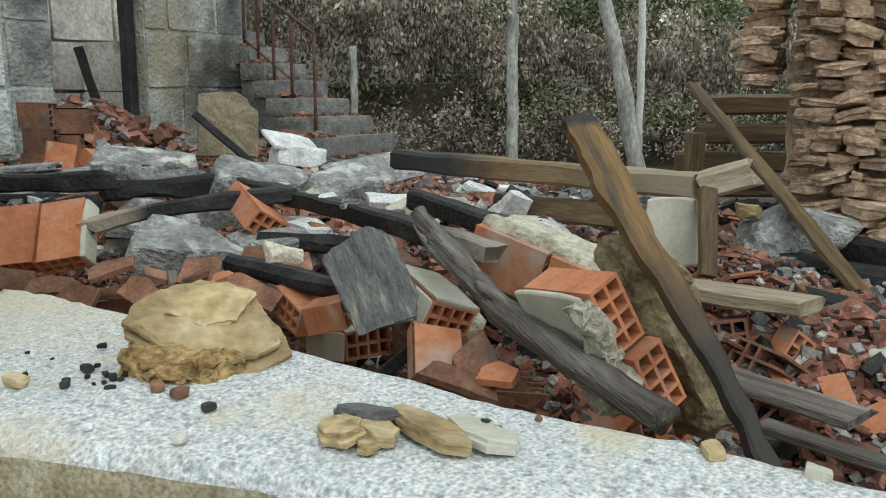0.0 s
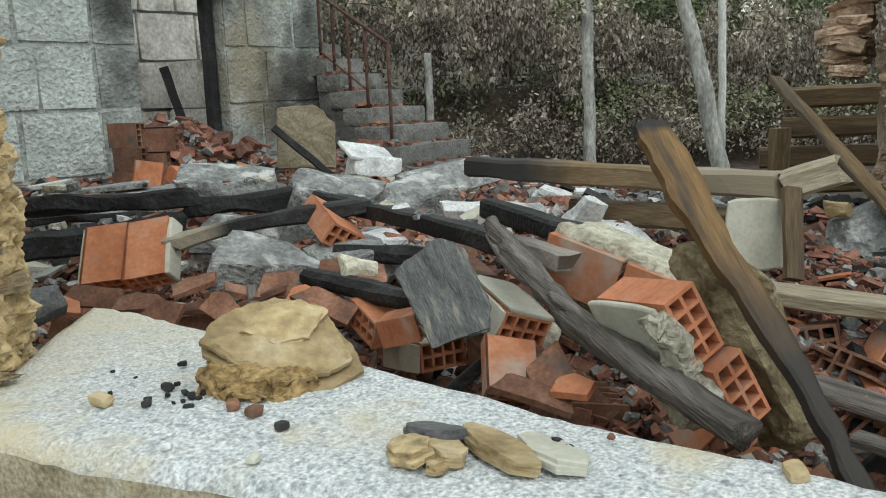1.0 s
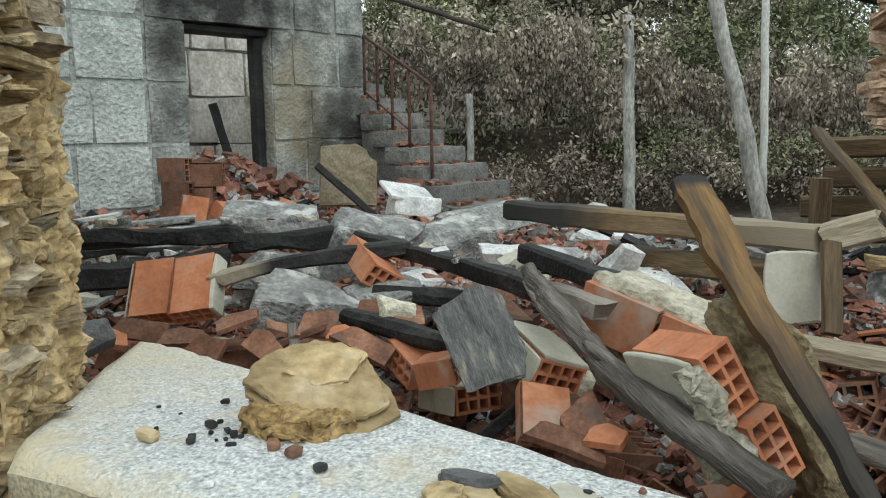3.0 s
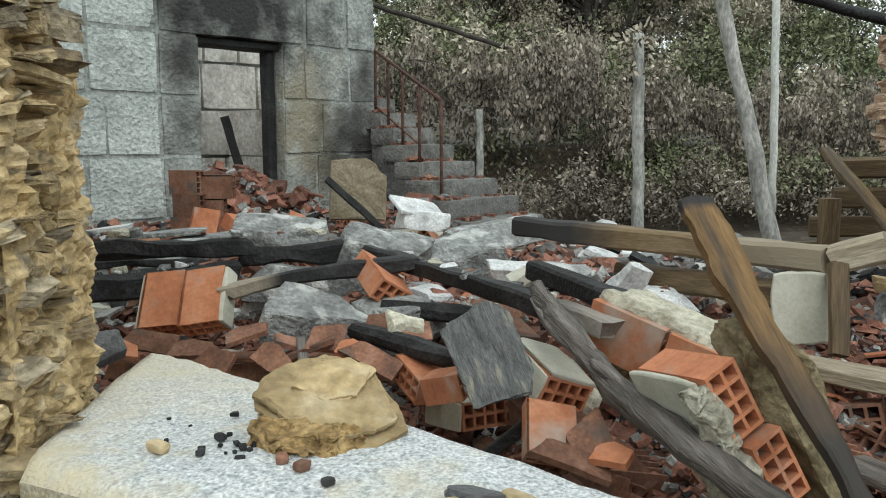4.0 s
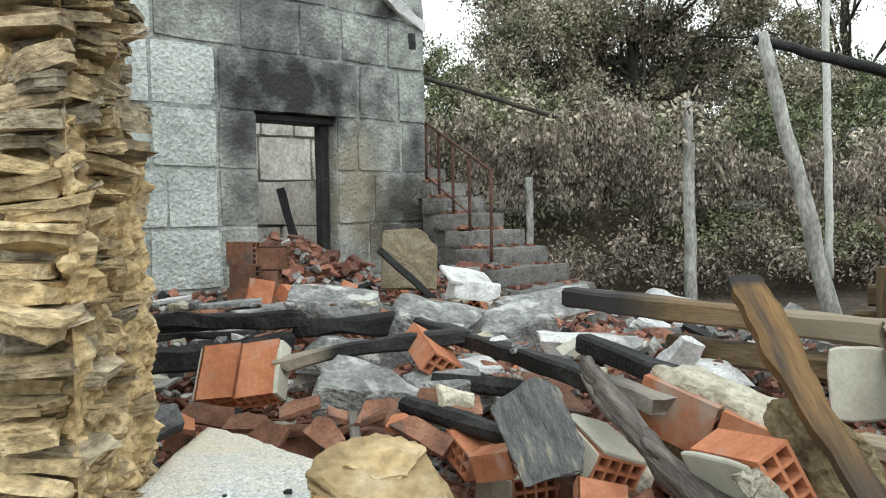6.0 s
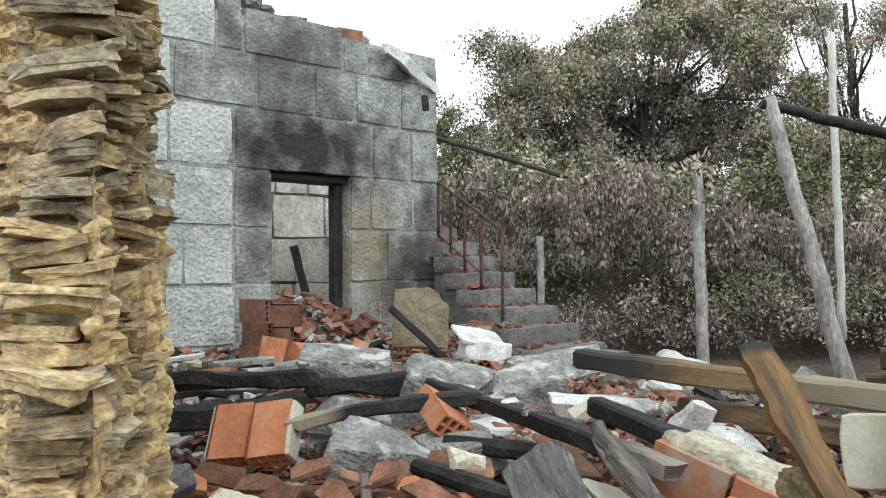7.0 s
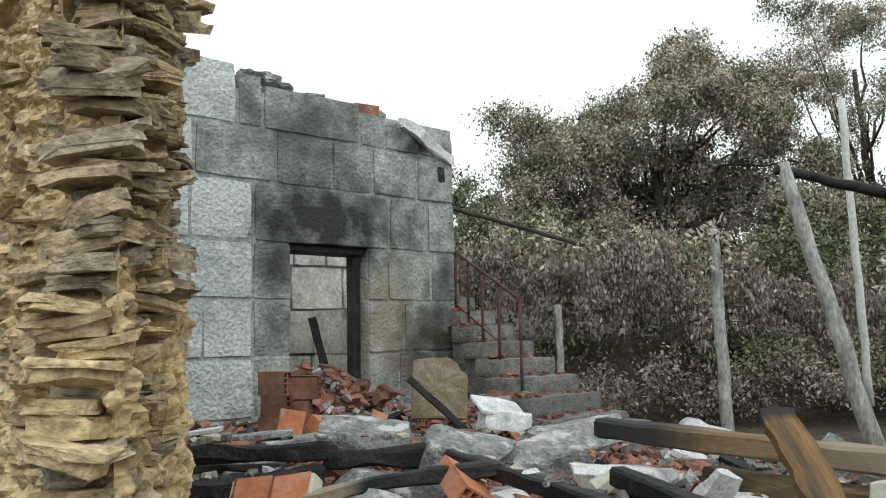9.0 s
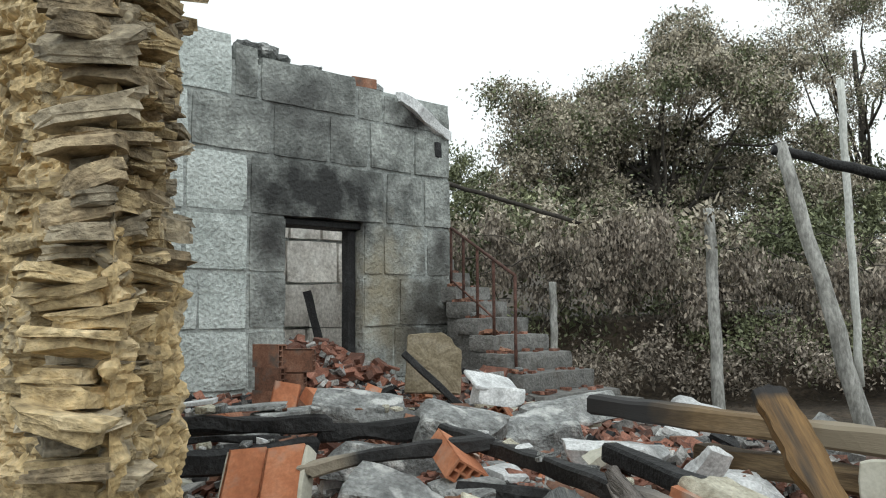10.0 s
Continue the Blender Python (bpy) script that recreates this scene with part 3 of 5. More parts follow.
# ---- the window wall: sill and jambs of schist ----
def lay_stones(parent, meshes, p0, p1, z0, z1, seed, depth=0.0, sink=0.05, jut=0.07, tilt=7.0, pack=0.72):
    """Uneven courses of flat stones on the face from p0 to p1, from z0 up to z1."""
    r = random.Random(seed)
    a, b = Vector((*p0, 0)), Vector((*p1, 0))
    d = (b - a).normalized()
    out = Vector((d.y, -d.x, 0))
    turn = math.degrees(math.atan2(d.y, d.x))
    z, n = z0, 0
    while z < z1:
        u = -r.uniform(0, 0.1) if n % 2 else r.uniform(-0.2, 0.06)
        tall = 0.0
        while u < (b - a).length - 0.08:
            me = r.choice(meshes)
            w, h = me["w"], me["h"]
            s = r.uniform(0.75, 1.25)
            if u + w * s > (b - a).length - 0.05:
                s = max(0.4, ((b - a).length - 0.05 - u) / w)
            p = a + d * (u + w * s / 2) + out * (r.uniform(-sink, jut) - 0.075)
            ob = part("stone", me, parent, Matrix.Translation((p.x, p.y, z + h * s / 2)) @ pose(0, 0, 0, r.gauss(0, tilt), r.gauss(0, tilt), turn + r.uniform(-20, 20)) @ Matrix.Diagonal((s, s, s, 1)))
            tall = max(tall, h * s)
            u += w * s * r.uniform(0.66, 1.0)
            n += 1
        z += tall * pack + 0.004
    return n


def flat_stone(w, d, h, mat, seed):
    """A wall stone: two or three split layers over an angular outline."""
    r = random.Random(seed)
    n, k = r.randint(6, 8), r.choice((2, 3, 3))
    turn = r.uniform(0, 6.3)
    out = []
    for i in range(n):
        t = turn + (i + r.uniform(-0.3, 0.3)) * 2 * math.pi / n
        q = 0.5 / max(abs(math.cos(t)), abs(math.sin(t)), 0.75) * r.uniform(0.86, 1.06)
        out.append((math.cos(t) * q * w, math.sin(t) * q * d))
    cuts = sorted(r.uniform(0.2, 0.8) for _ in range(k - 1))
    levels = [0.0] + cuts + [1.0]
    tip, roll = r.uniform(-0.45, 0.45), r.uniform(-0.4, 0.4)
    v, f = [], []
    for a, b in zip(levels, levels[1:]):
        g = r.uniform(0.8, 1.06)
        sx, sy = r.uniform(-0.05, 0.05) * w, r.uniform(-0.05, 0.05) * d
        for z in (a, b - 0.06):
            for x, y in out:
                e = r.uniform(0.93, 1.05) * g
                v.append((x * e + sx, y * e + sy, h * (z - 0.5) + h * (tip * x / w + roll * y / d) * z + r.uniform(-0.14, 0.14) * h))
    for i in range(2 * k - 1):
        f += [(i * n + j, i * n + (j + 1) % n, (i + 1) * n + (j + 1) % n, (i + 1) * n + j) for j in range(n)]
    f.append(tuple(reversed(range(n))))
    f.append(tuple((2 * k - 1) * n + j for j in range(n)))
    return mesh_of("stone", v, f, mat)


def stone_set(mat, base, n=12, lo=0.09, hi=0.28, thin=(0.025, 0.09)):
    out = []
    for i in range(n):
        r = random.Random(base + i)
        size = (r.uniform(lo, hi), r.uniform(0.16, 0.26), r.uniform(*thin))
        me = flat_stone(*size, mat, base + i)
        me["w"], me["h"] = size[0], size[2]
        out.append(me)
    return out


def prism(name, outline, z0, z1, mat, rough=0.03, layers=12):
    """An upright block over an outline on the plan, with rough sides."""
    k = []
    n = len(outline)
    for i in range(n):
        a, b = Vector(outline[i]), Vector(outline[(i + 1) % n])
        m = max(1, int((b - a).length / 0.12))
        k += [a.lerp(b, j / m) for j in range(m)]
    v, f = [], []
    for l in range(layers + 1):
        z = z0 + (z1 - z0) * l / layers
        for p in k:
            d = noise.noise_vector(Vector((p.x * 5, p.y * 5, z * 5)))
            v.append((p.x + d.x * rough, p.y + d.y * rough, z))
    c = len(k)
    for l in range(layers):
        for j in range(c):
            f.append((l * c + j, l * c + (j + 1) % c, (l + 1) * c + (j + 1) % c, (l + 1) * c + j))
    f.append(tuple(reversed(range(c))))
    f.append(tuple(layers * c + j for j in range(c)))
    return mesh_of(name, v, f, mat)


wall_west_jamb = tagged(new("wall_window_jamb"), "broken yellow schist wall bonded with clay", "wall", kind="structure")
part("core", prism("core", [(0.42, 1.82), (0.79, 2.23), (0.83, 5.5), (0.42, 5.5)], 0.3, 4.4, CLAYMUD, 0.04, 60), wall_west_jamb, label="yellow clay mortar")

# granite sill slab over a soiled base wall


def sill_mesh():
    rows, cols = 110, 18
    v, f = [], []
    for i in range(rows + 1):
        u = i / rows
        for j in range(cols + 1):
            w = j / cols
            end = 1.585 + 0.885 * w
            y = -2.4 + (end + 2.4) * u
            inner = 0.33 + 0.31 * (1 - smooth01(0.3, 1.75, y)) + 0.06 * (1 - smooth01(-0.6, 0.6, y))
            x = inner + (1.195 - inner) * w
            edge = min(w, 1 - w) * 0.73
            z = 1.1 - 0.035 * math.exp(-edge / 0.02) - 0.012 * math.exp(-(1 - u) * 4 / 0.06)
            x += (0.018 * noise.noise((y * 4, 1, w * 2)) + 0.01 * noise.noise((y * 13, 7, w * 2))) * (1 if j in (0, 1, cols - 1, cols) else 0.3)
            z += 0.014 * noise.noise((x * 3, y * 3, 2)) + 0.006 * noise.noise((x * 14, y * 14, 4)) + 0.003 * noise.noise((x * 40, y * 40, 4))
            v.append((x, y, z))
    n = cols + 1
    f = [(i * n + j, i * n + j + 1, (i + 1) * n + j + 1, (i + 1) * n + j) for i in range(rows) for j in range(cols)]
    rim = [j for j in range(n)] + [i * n + cols for i in range(1, rows + 1)] + [rows * n + j for j in range(cols - 1, -1, -1)] + [i * n for i in range(rows - 1, 0, -1)]
    k = len(v)
    v += [(v[i][0], v[i][1], v[i][2] - 0.2 + 0.02 * noise.noise((v[i][1] * 5, v[i][0] * 5, 8))) for i in rim]
    c = len(rim)
    f += [(rim[(i + 1) % c], rim[i], k + i, k + (i + 1) % c) for i in range(c)]
    f.append(tuple(k + i for i in range(c)))
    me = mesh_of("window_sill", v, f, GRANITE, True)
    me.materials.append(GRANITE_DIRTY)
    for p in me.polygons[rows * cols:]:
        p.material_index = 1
    return me


wall_sill = tagged(new("wall_under_window"), "soiled stone wall under the window opening", "wall", kind="structure")
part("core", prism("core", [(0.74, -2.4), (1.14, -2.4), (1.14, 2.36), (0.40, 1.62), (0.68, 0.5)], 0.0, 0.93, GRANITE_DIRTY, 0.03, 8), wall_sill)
part("window_sill", sill_mesh(), wall_sill, label="broad pale granite window sill with rough edges")

# ---- brown schist wall across the ruin ----
wall_south = tagged(new("wall_south"), "rough brown schist wall end across the ruin", "wall", kind="structure")
part("core", prism("core", [(4.78, 0.62), (5.4, 0.7), (5.4, -4.0), (4.9, -4.0)], 0.3, 3.9, MUD_BROWN, 0.05, 60), wall_south, label="brown earth mortar")
# a plain outer wall closes the window side
wall_outer = tagged(new("wall_outer"), "yellow schist wall on the window side", "wall", kind="structure")
part("core", prism("core", [(0.45, -6.0), (1.15, -6.0), (1.15, -2.45), (0.45, -2.45)], 0.2, 3.4, CLAYMUD, 0.05, 20), wall_outer)

# ---- stairs and rail ----
stair = tagged(new("stair"), "concrete outside stair strewn with brick crumbs", "stairs", kind="structure")
STEP_L, STEP_R, STEP_Y, STEP_Z, RISE, GOING = 5.56, 6.72, 4.9, 1.30, 0.18, 0.31
for i in range(-2, 9):
    left = STEP_L + max(0, i) * 0.125
    y0 = STEP_Y + GOING * i
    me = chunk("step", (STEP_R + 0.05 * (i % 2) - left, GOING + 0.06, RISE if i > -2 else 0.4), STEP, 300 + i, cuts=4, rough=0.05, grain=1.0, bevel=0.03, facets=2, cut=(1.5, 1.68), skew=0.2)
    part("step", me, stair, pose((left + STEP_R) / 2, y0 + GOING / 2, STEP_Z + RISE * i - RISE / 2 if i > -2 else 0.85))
base = [(STEP_L + i * 0.0625 + (STEP_R - STEP_L) / 2, STEP_Y + GOING * i + GOING / 2 + 0.03, (STEP_Z + RISE * (i - 1) + 0.2) / 2, STEP_R - STEP_L - i * 0.125 - 0.06, GOING, STEP_Z + RISE * (i - 1) - 0.2) for i in range(0, 5)]
base += [(6.54, STEP_Y + GOING * i + GOING / 2 + 0.03, (STEP_Z + RISE * (i - 1) + 0.2) / 2, 0.3, GOING, STEP_Z + RISE * (i - 1) - 0.2) for i in range(5, 9)]
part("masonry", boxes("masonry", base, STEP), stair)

rail = tagged(new("stair_rail"), "rusted steel handrail beside the concrete stair", "railing")
R0, R1 = Vector((5.72, 5.09, 2.27)), Vector((6.27, 6.6, 2.90))
part("handrail", tube("handrail", refine([R0, R1], 4), [0.018] * 5, RUST, 1, 8, 0.03), rail)
for i, u in enumerate((0.0, 0.3, 0.55, 0.78, 1.0)):
    p = R0.lerp(R1, u)
    foot = max(heap_z(p.x, p.y), STEP_Z + RISE * math.floor((p.y - STEP_Y) / GOING)) - 0.02
    part("post", tube("post", refine([(p.x, p.y, foot), p], 3), [0.017] * 4, RUST, 2 + i, 8, 0.03), rail)
q1 = R1 - Vector((0, 0, 0.62))
part("lower_rail", tube("lower_rail", refine([R0.lerp(R1, 0.3) - Vector((0, 0, 0.62)), q1], 3), [0.012] * 4, RUST, 9, 6, 0.03), rail)


# ---- hollow clay bricks ----
def hollow_brick(w=0.2, length=0.3, h=0.11, nx=4, nz=2, wall=0.011):
    """A hollow block: shell and webs, its holes running along y."""
    rows = []
    for i in range(nx + 1):
        rows.append((-w / 2 + wall / 2 + (w - wall) * i / nx, 0, 0, wall, length, h - 0.0005 * i))
    for k in range(nz + 1):
        rows.append((0, 0, -h / 2 + wall / 2 + (h - wall) * k / nz, w - 0.001, length - 0.002, wall))
    return rows


BRICK_ME = boxes("hollow_brick", hollow_brick(), BRICK)
BRICK_OLD_ME = boxes("hollow_brick", hollow_brick(), BRICK_OLD)


def brick(m, label, old=False, coats=(), seed=0, group="hollow bricks in the rubble"):
    """A brick with, if told so, coats of mortar: (side, thickness, cover) with side one of top, left, right, under, back."""
    ob = thing("hollow_brick", BRICK_OLD_ME if old else BRICK_ME, m, label, "brick", group)
    for i, (side, thick, cover) in enumerate(coats):
        size = {"top": (0.2 * cover, 0.3, thick), "under": (0.2 * cover, 0.3, thick), "left": (thick, 0.3, 0.11 * cover), "right": (thick, 0.3, 0.11 * cover), "back": (0.2, thick, 0.11 * cover)}[side]
        at = {"top": (0, 0, 0.055 + thick * 0.45), "under": (0, 0, -0.055 - thick * 0.45), "left": (-0.1 - thick * 0.45, 0, 0), "right": (0.1 + thick * 0.45, 0, 0), "back": (0, 0.15 + thick * 0.45, 0)}[side]
        part("mortar_coat", chunk("mortar_coat", size, MORTAR if thick < 0.03 else MORTAR_RAW, seed * 7 + i, cuts=4, rough=0.2 if thick < 0.03 else 0.3, grain=0.7, bevel=0.03, facets=3, cut=(1.25, 1.5)), ob, pose(*at), "grey mortar still bonded to it")
    return ob


brick(pose(1.665, 3.235, 1.09, 52, -6, -53), "orange hollow clay brick lying tilted beside its twin", coats=(("left", 0.012, 0.9),), seed=1)
brick(pose(1.735, 2.985, 1.125, 50, -9, -54), "orange hollow clay brick with mortared edge, tilted up", coats=(("right", 0.022, 1.0),), seed=2)
brick(pose(2.08, 1.66, 0.79, -10, 1, -20), "hollow clay brick with grey mortar on top", coats=(("top", 0.022, 1.0), ("left", 0.015, 1.0)), seed=3)
brick(pose(2.10, 1.28, 1.0, 14, 19, -24), "pale hollow brick coated with mortar, resting on others", coats=(("top", 0.02, 1.0), ("right", 0.05, 0.8), ("left", 0.014, 1.0)), seed=4)
brick(pose(2.0, 1.74, 0.94, -1, 20, -106), "dusty pinkish hollow clay brick", seed=5)
brick(pose(1.79, 1.50, 0.99, 14, 4, -160) @ Matrix.Diagonal((0.6, 0.5, 0.9, 1)), "half of a broken orange brick", seed=17)
brick(pose(2.36, 2.44, 1.2, 24, 30, -10), "orange hollow brick caught under a charred beam", seed=7)
brick(pose(2.06, 1.24, 0.84, 8, -6, -30), "sooty hollow brick under a pale one", old=True, seed=8)
brick(pose(1.771, 1.04, 0.924, 38, 12, -44) @ Matrix.Diagonal((0.85, 0.7, 0.5, 1)), "smooth orange brick sloping to the sill", seed=9)
brick(pose(1.86, 0.93, 0.62, 16, 24, -30), "orange brick half buried in shards", old=True, seed=10)
brick(pose(2.42, 1.72, 1.02, 5, 8, -35), "sooty red hollow brick among shards", old=True, seed=11)
brick(pose(2.12, 1.0, 0.7, 10, 20, -50), "sooty hollow brick with its end broken", old=True, seed=12)
brick(pose(4.0, 4.15, 1.14, 0, 0, -40), "small sooty hollow brick by the white basin", old=True, seed=13)
brick(pose(2.3, 4.95, 1.12, 10, 5, -40), "red hollow brick in the rubble by the wall", old=True, seed=14)
brick(pose(3.05, 5.1, 1.22, 70, 10, -40), "orange brick standing on edge", seed=15)
brick(pose(3.3, 4.95, 1.2, 30, 10, 10), "orange brick leaning in the rubble", seed=16)

# fallen piece of partition: bricks still bonded by mortar
piece = tagged(new("fallen_masonry"), "fallen piece of brick partition still bonded with mortar", "masonry")
TILT = pose(1.77, 0.535, 1.16, 26.5, -8.4, -117)
part("brick", BRICK_ME, piece, TILT @ pose(0, 0.0, 0.0, 0, 90, 90))
part("mortar_face", chunk("mortar_face", (0.31, 0.022, 0.30), MORTAR, 31, cuts=6, rough=0.1, grain=0.5, bevel=0.05, facets=4, cut=(1.15, 1.4)), piece, TILT @ pose(-0.015, -0.068, -0.05), "smooth grey mortar face")
part("mortar_lump", chunk("mortar_lump", (0.075, 0.065, 0.22), MORTAR_RAW, 32, cuts=12, rough=0.45, grain=3.5), piece, TILT @ pose(0.125, -0.075, -0.03), "crumbling mortar")
part("brick", BRICK_ME, piece, TILT @ pose(0.04, 0.01, -0.215, 0, 90, 90))
part("mortar_lump", chunk("mortar_lump", (0.2, 0.11, 0.17), MORTAR_RAW, 33, cuts=12, rough=0.35, grain=3.5), piece, TILT @ pose(0.09, -0.075, -0.21), "crumbling mortar")
part("mortar_bed", chunk("mortar_bed", (0.24, 0.14, 0.66), MUD_OLIVE, 34, cuts=14, rough=0.3, grain=2.4), piece, TILT @ pose(0.1, 0.15, -0.2), "yellowish clay mortar behind the bricks")

piece2 = tagged(new("fallen_masonry"), "two orange bricks topped with a bed of mortar", "masonry")
T2 = pose(2.33, 1.07, 1.17, -2, 16, -86)
part("brick", BRICK_ME, piece2, T2 @ pose(0, 0, -0.035, 0, 90, 90))
part("brick", BRICK_ME, piece2, T2 @ pose(0.312, 0.012, -0.04, 0, 90, 92))
part("mortar_bed", chunk("mortar_bed", (0.56, 0.2, 0.05), MORTAR_RAW, 36, cuts=14, rough=0.3, grain=2.6, bevel=0.03, facets=5, cut=(1.2, 1.5)), piece2, T2 @ pose(0.16, 0.09, 0.082), "thick crumbling mortar bed")
part("mortar_lump", chunk("mortar_lump", (0.13, 0.17, 0.13), MORTAR_RAW, 38, cuts=5, rough=0.3, grain=1.2), piece2, T2 @ pose(0.5, 0.07, 0.04), "crumbling mortar")
part("mortar_back", chunk("mortar_back", (0.55, 0.14, 0.3), MUD_OLIVE, 37, cuts=5, rough=0.2, grain=1.2), piece2, T2 @ pose(0.2, 0.1, -0.14), "olive clay mortar")

# red brick stump by the door
stump = tagged(new("brick_stump"), "toothed stump of an old hollow brick wall", "wall stump")
for i in range(4):
    row = pose(3.40, 5.90, 1.54 - 0.2 * i, 0, 0, -74) @ pose(0.03 * (i % 2), 0, 0, 0, 90, 90)
    part("brick", BRICK_OLD_ME, stump, row)
    part("brick", BRICK_ME if i == 3 else BRICK_OLD_ME, stump, pose(3.50, 5.76, 1.50 - 0.2 * i, 0, 0, -50) @ pose(0.08 * ((i + 1) % 2), 0.02, 0, 0, 90, 90))

brick(pose(5.1, WALL_Y + 0.16, top_of_wall(5.1) + 0.05, 0, 0, 80), "red hollow brick lying on the wall top", old=True, seed=60, group="stones on the wall top")

# ---- timbers ----
def timber(name, p0, p1, w, h, mat, seed, label, facing=(0, 0, 1), **kw):
    m, ln = span(p0, p1, facing)
    return thing(name, plank(name, ln, w, h, mat, seed, **kw), m, label, "timber", "fallen roof timbers")


# towards the camera: boards are turned so their faces suit its view
TO_CAMERA = (-0.676, -0.737, 0.25)
timber("beam", (1.80, 2.90, 1.17), (2.50, 2.38, 1.275), 0.08, 0.075, BEAM_PALEEND, 1, "charred roof beam with a pale split end", wobble=0.02, ragged=0.05, segs=26, bend=0.02)
timber("beam", (2.66, 2.86, 1.265), (2.19, 1.08, 1.19), 0.075, 0.08, BEAM_GREYEND, 2, "long charred beam with a grey end", wobble=0.02, ragged=0.05, segs=26, bend=0.015)
timber("beam", (1.50, 4.05, 1.30), (2.35, 3.58, 1.265), 0.10, 0.09, CHAR, 3, "black charred beam across the rubble", wobble=0.04, segs=22, ragged=0.08)
timber("beam", (2.36, 3.62, 1.22), (2.96, 3.2, 1.22), 0.12, 0.12, CHAR, 33, "short black charred beam under a stone", wobble=0.04, segs=16, ragged=0.05)
timber("stick", (1.5, 3.9, 1.24), (2.2, 3.62, 1.2), 0.05, 0.04, CHAR, 34, "thin charred lath under a beam", wobble=0.03, segs=16, ragged=0.04)
timber("beam", (1.45, 3.75, 1.12), (2.3, 3.6, 1.12), 0.15, 0.14, CHAR, 23, "black charred beam sunk in the rubble", wobble=0.028, segs=22, ragged=0.04)
timber("log", (1.97, 2.2, 1.06), (1.93, 1.56, 1.04), 0.085, 0.08, CHAR, 4, "short charred log on shards", wobble=0.015, round_edge=0.3)
timber("log", (2.25, 2.32, 1.09), (2.5, 1.86, 1.08), 0.08, 0.08, CHAR, 5, "crazed charcoal log on shards", wobble=0.02, round_edge=0.3)
timber("beam", (2.76, 1.82, 1.27), (2.45, 1.16, 1.235), 0.09, 0.09, CHAR, 6, "charred beam end behind fallen bricks", wobble=0.01)
m, ln = span((1.96, 0.66, 1.695), (1.34, -0.19, 0.80), TO_CAMERA)
lean = [(0, -0.055, 0.05), (0.2, -0.055, 0.053), (0.3, -0.045, 0.04), (0.36, -0.034, 0.038), (0.52, -0.016, 0.058), (0.66, 0.0, 0.05), (1.0, -0.022, 0.035)]
thing("plank", board("plank", ln, lean, 0.045, BEAM_TIP, 7, bite=0.035, wobble=0.012), m, "leaning brown plank with a burnt top", "timber", "fallen roof timbers")
timber("beam", (3.741, 2.641, 1.342), (3.308, 0.674, 1.358), 0.13, 0.115, BEAM_HALF, 8, "squared beam burnt black at one end", wobble=0.012, segs=30, ragged=0.02)
timber("beam", (3.62, 1.85, 1.15), (3.24, 0.66, 1.19), 0.12, 0.11, WOOD, 9, "brown beam under a longer one", wobble=0.014, segs=24)
timber("beam", (3.308, 0.674, 1.358), (3.392, 0.478, 1.425), 0.12, 0.11, WOOD_PALE, 10, "pale notched beam end", wobble=0.02, segs=20, ragged=0.04)
timber("post", (3.156, 0.594, 1.366), (2.993, 0.535, 1.027), 0.075, 0.05, WOOD, 11, "short brown post standing in the rubble", TO_CAMERA, wobble=0.012)
timber("plank", (4.954, 1.241, 1.805), (3.562, -0.005, 0.891), 0.09, 0.035, WOOD, 12, "thin brown plank leaning across", TO_CAMERA, wobble=0.012)
timber("plank", (2.86, 0.64, 1.0), (2.70, 0.08, 1.03), 0.16, 0.06, WOOD_PALE, 13, "pale weathered plank lying flat", wobble=0.008, ragged=0.02)
timber("plank", (2.36, 0.30, 0.84), (2.12, -0.16, 0.87), 0.13, 0.035, WOOD_GREY, 14, "grey plank among the shards", wobble=0.008, ragged=0.02)
timber("plank", (2.10, 0.10, 0.80), (1.9, -0.5, 0.82), 0.07, 0.03, WOOD_GREY, 15, "narrow grey batten by the sill", wobble=0.006, ragged=0.02)
timber("beam", (4.05, 1.15, 0.93), (3.85, -0.25, 0.89), 0.17, 0.16, CHAR, 16, "black charred beam lying low", wobble=0.028, segs=22, ragged=0.04)
timber("beam", (4.50, 0.60, 0.98), (4.05, -0.20, 0.98), 0.15, 0.14, CHAR, 17, "black charred beam by the brown wall", wobble=0.028, segs=22, ragged=0.04)
timber("beam", (3.3, 0.5, 0.95), (3.05, -0.6, 0.85), 0.10, 0.09, CHAR, 27, "charred timber under the planks", wobble=0.028, segs=22, ragged=0.04)
timber("plank", (4.27, 5.10, 1.55), (4.42, 4.55, 1.13), 0.06, 0.05, CHAR, 18, "short charred stick leaning in rubble", TO_CAMERA)
timber("stick", (4.75, 7.35, 2.15), (4.92, 7.2, 1.25), 0.09, 0.05, CHAR, 19, "charred stick leaning inside the doorway", TO_CAMERA)
timber("stick", (1.80, 1.12, 0.95), (1.72, 1.36, 0.72), 0.04, 0.03, CHAR, 20, "charred batten between bricks", TO_CAMERA)
timber("stick", (1.62, 2.10, 0.90), (1.72, 2.25, 1.06), 0.045, 0.02, WOOD_GREY, 21, "grey splinter standing among tiles", TO_CAMERA)
for i, (z, y) in enumerate(((1.66, 1.42), (1.44, 1.44), (1.22, 1.6), (1.02, 1.7))):
    timber("board", (6.12, y + 0.1, z), (6.6, 0.55, z + 0.02), 0.14, 0.15, WOOD, 40 + i, "brown squared timber in a low stack", wobble=0.01)
timber("post", (5.45, 1.35, 1.48), (5.45, 1.35, 0.8), 0.12, 0.1, WOOD, 47, "brown timber post by the stack", TO_CAMERA)

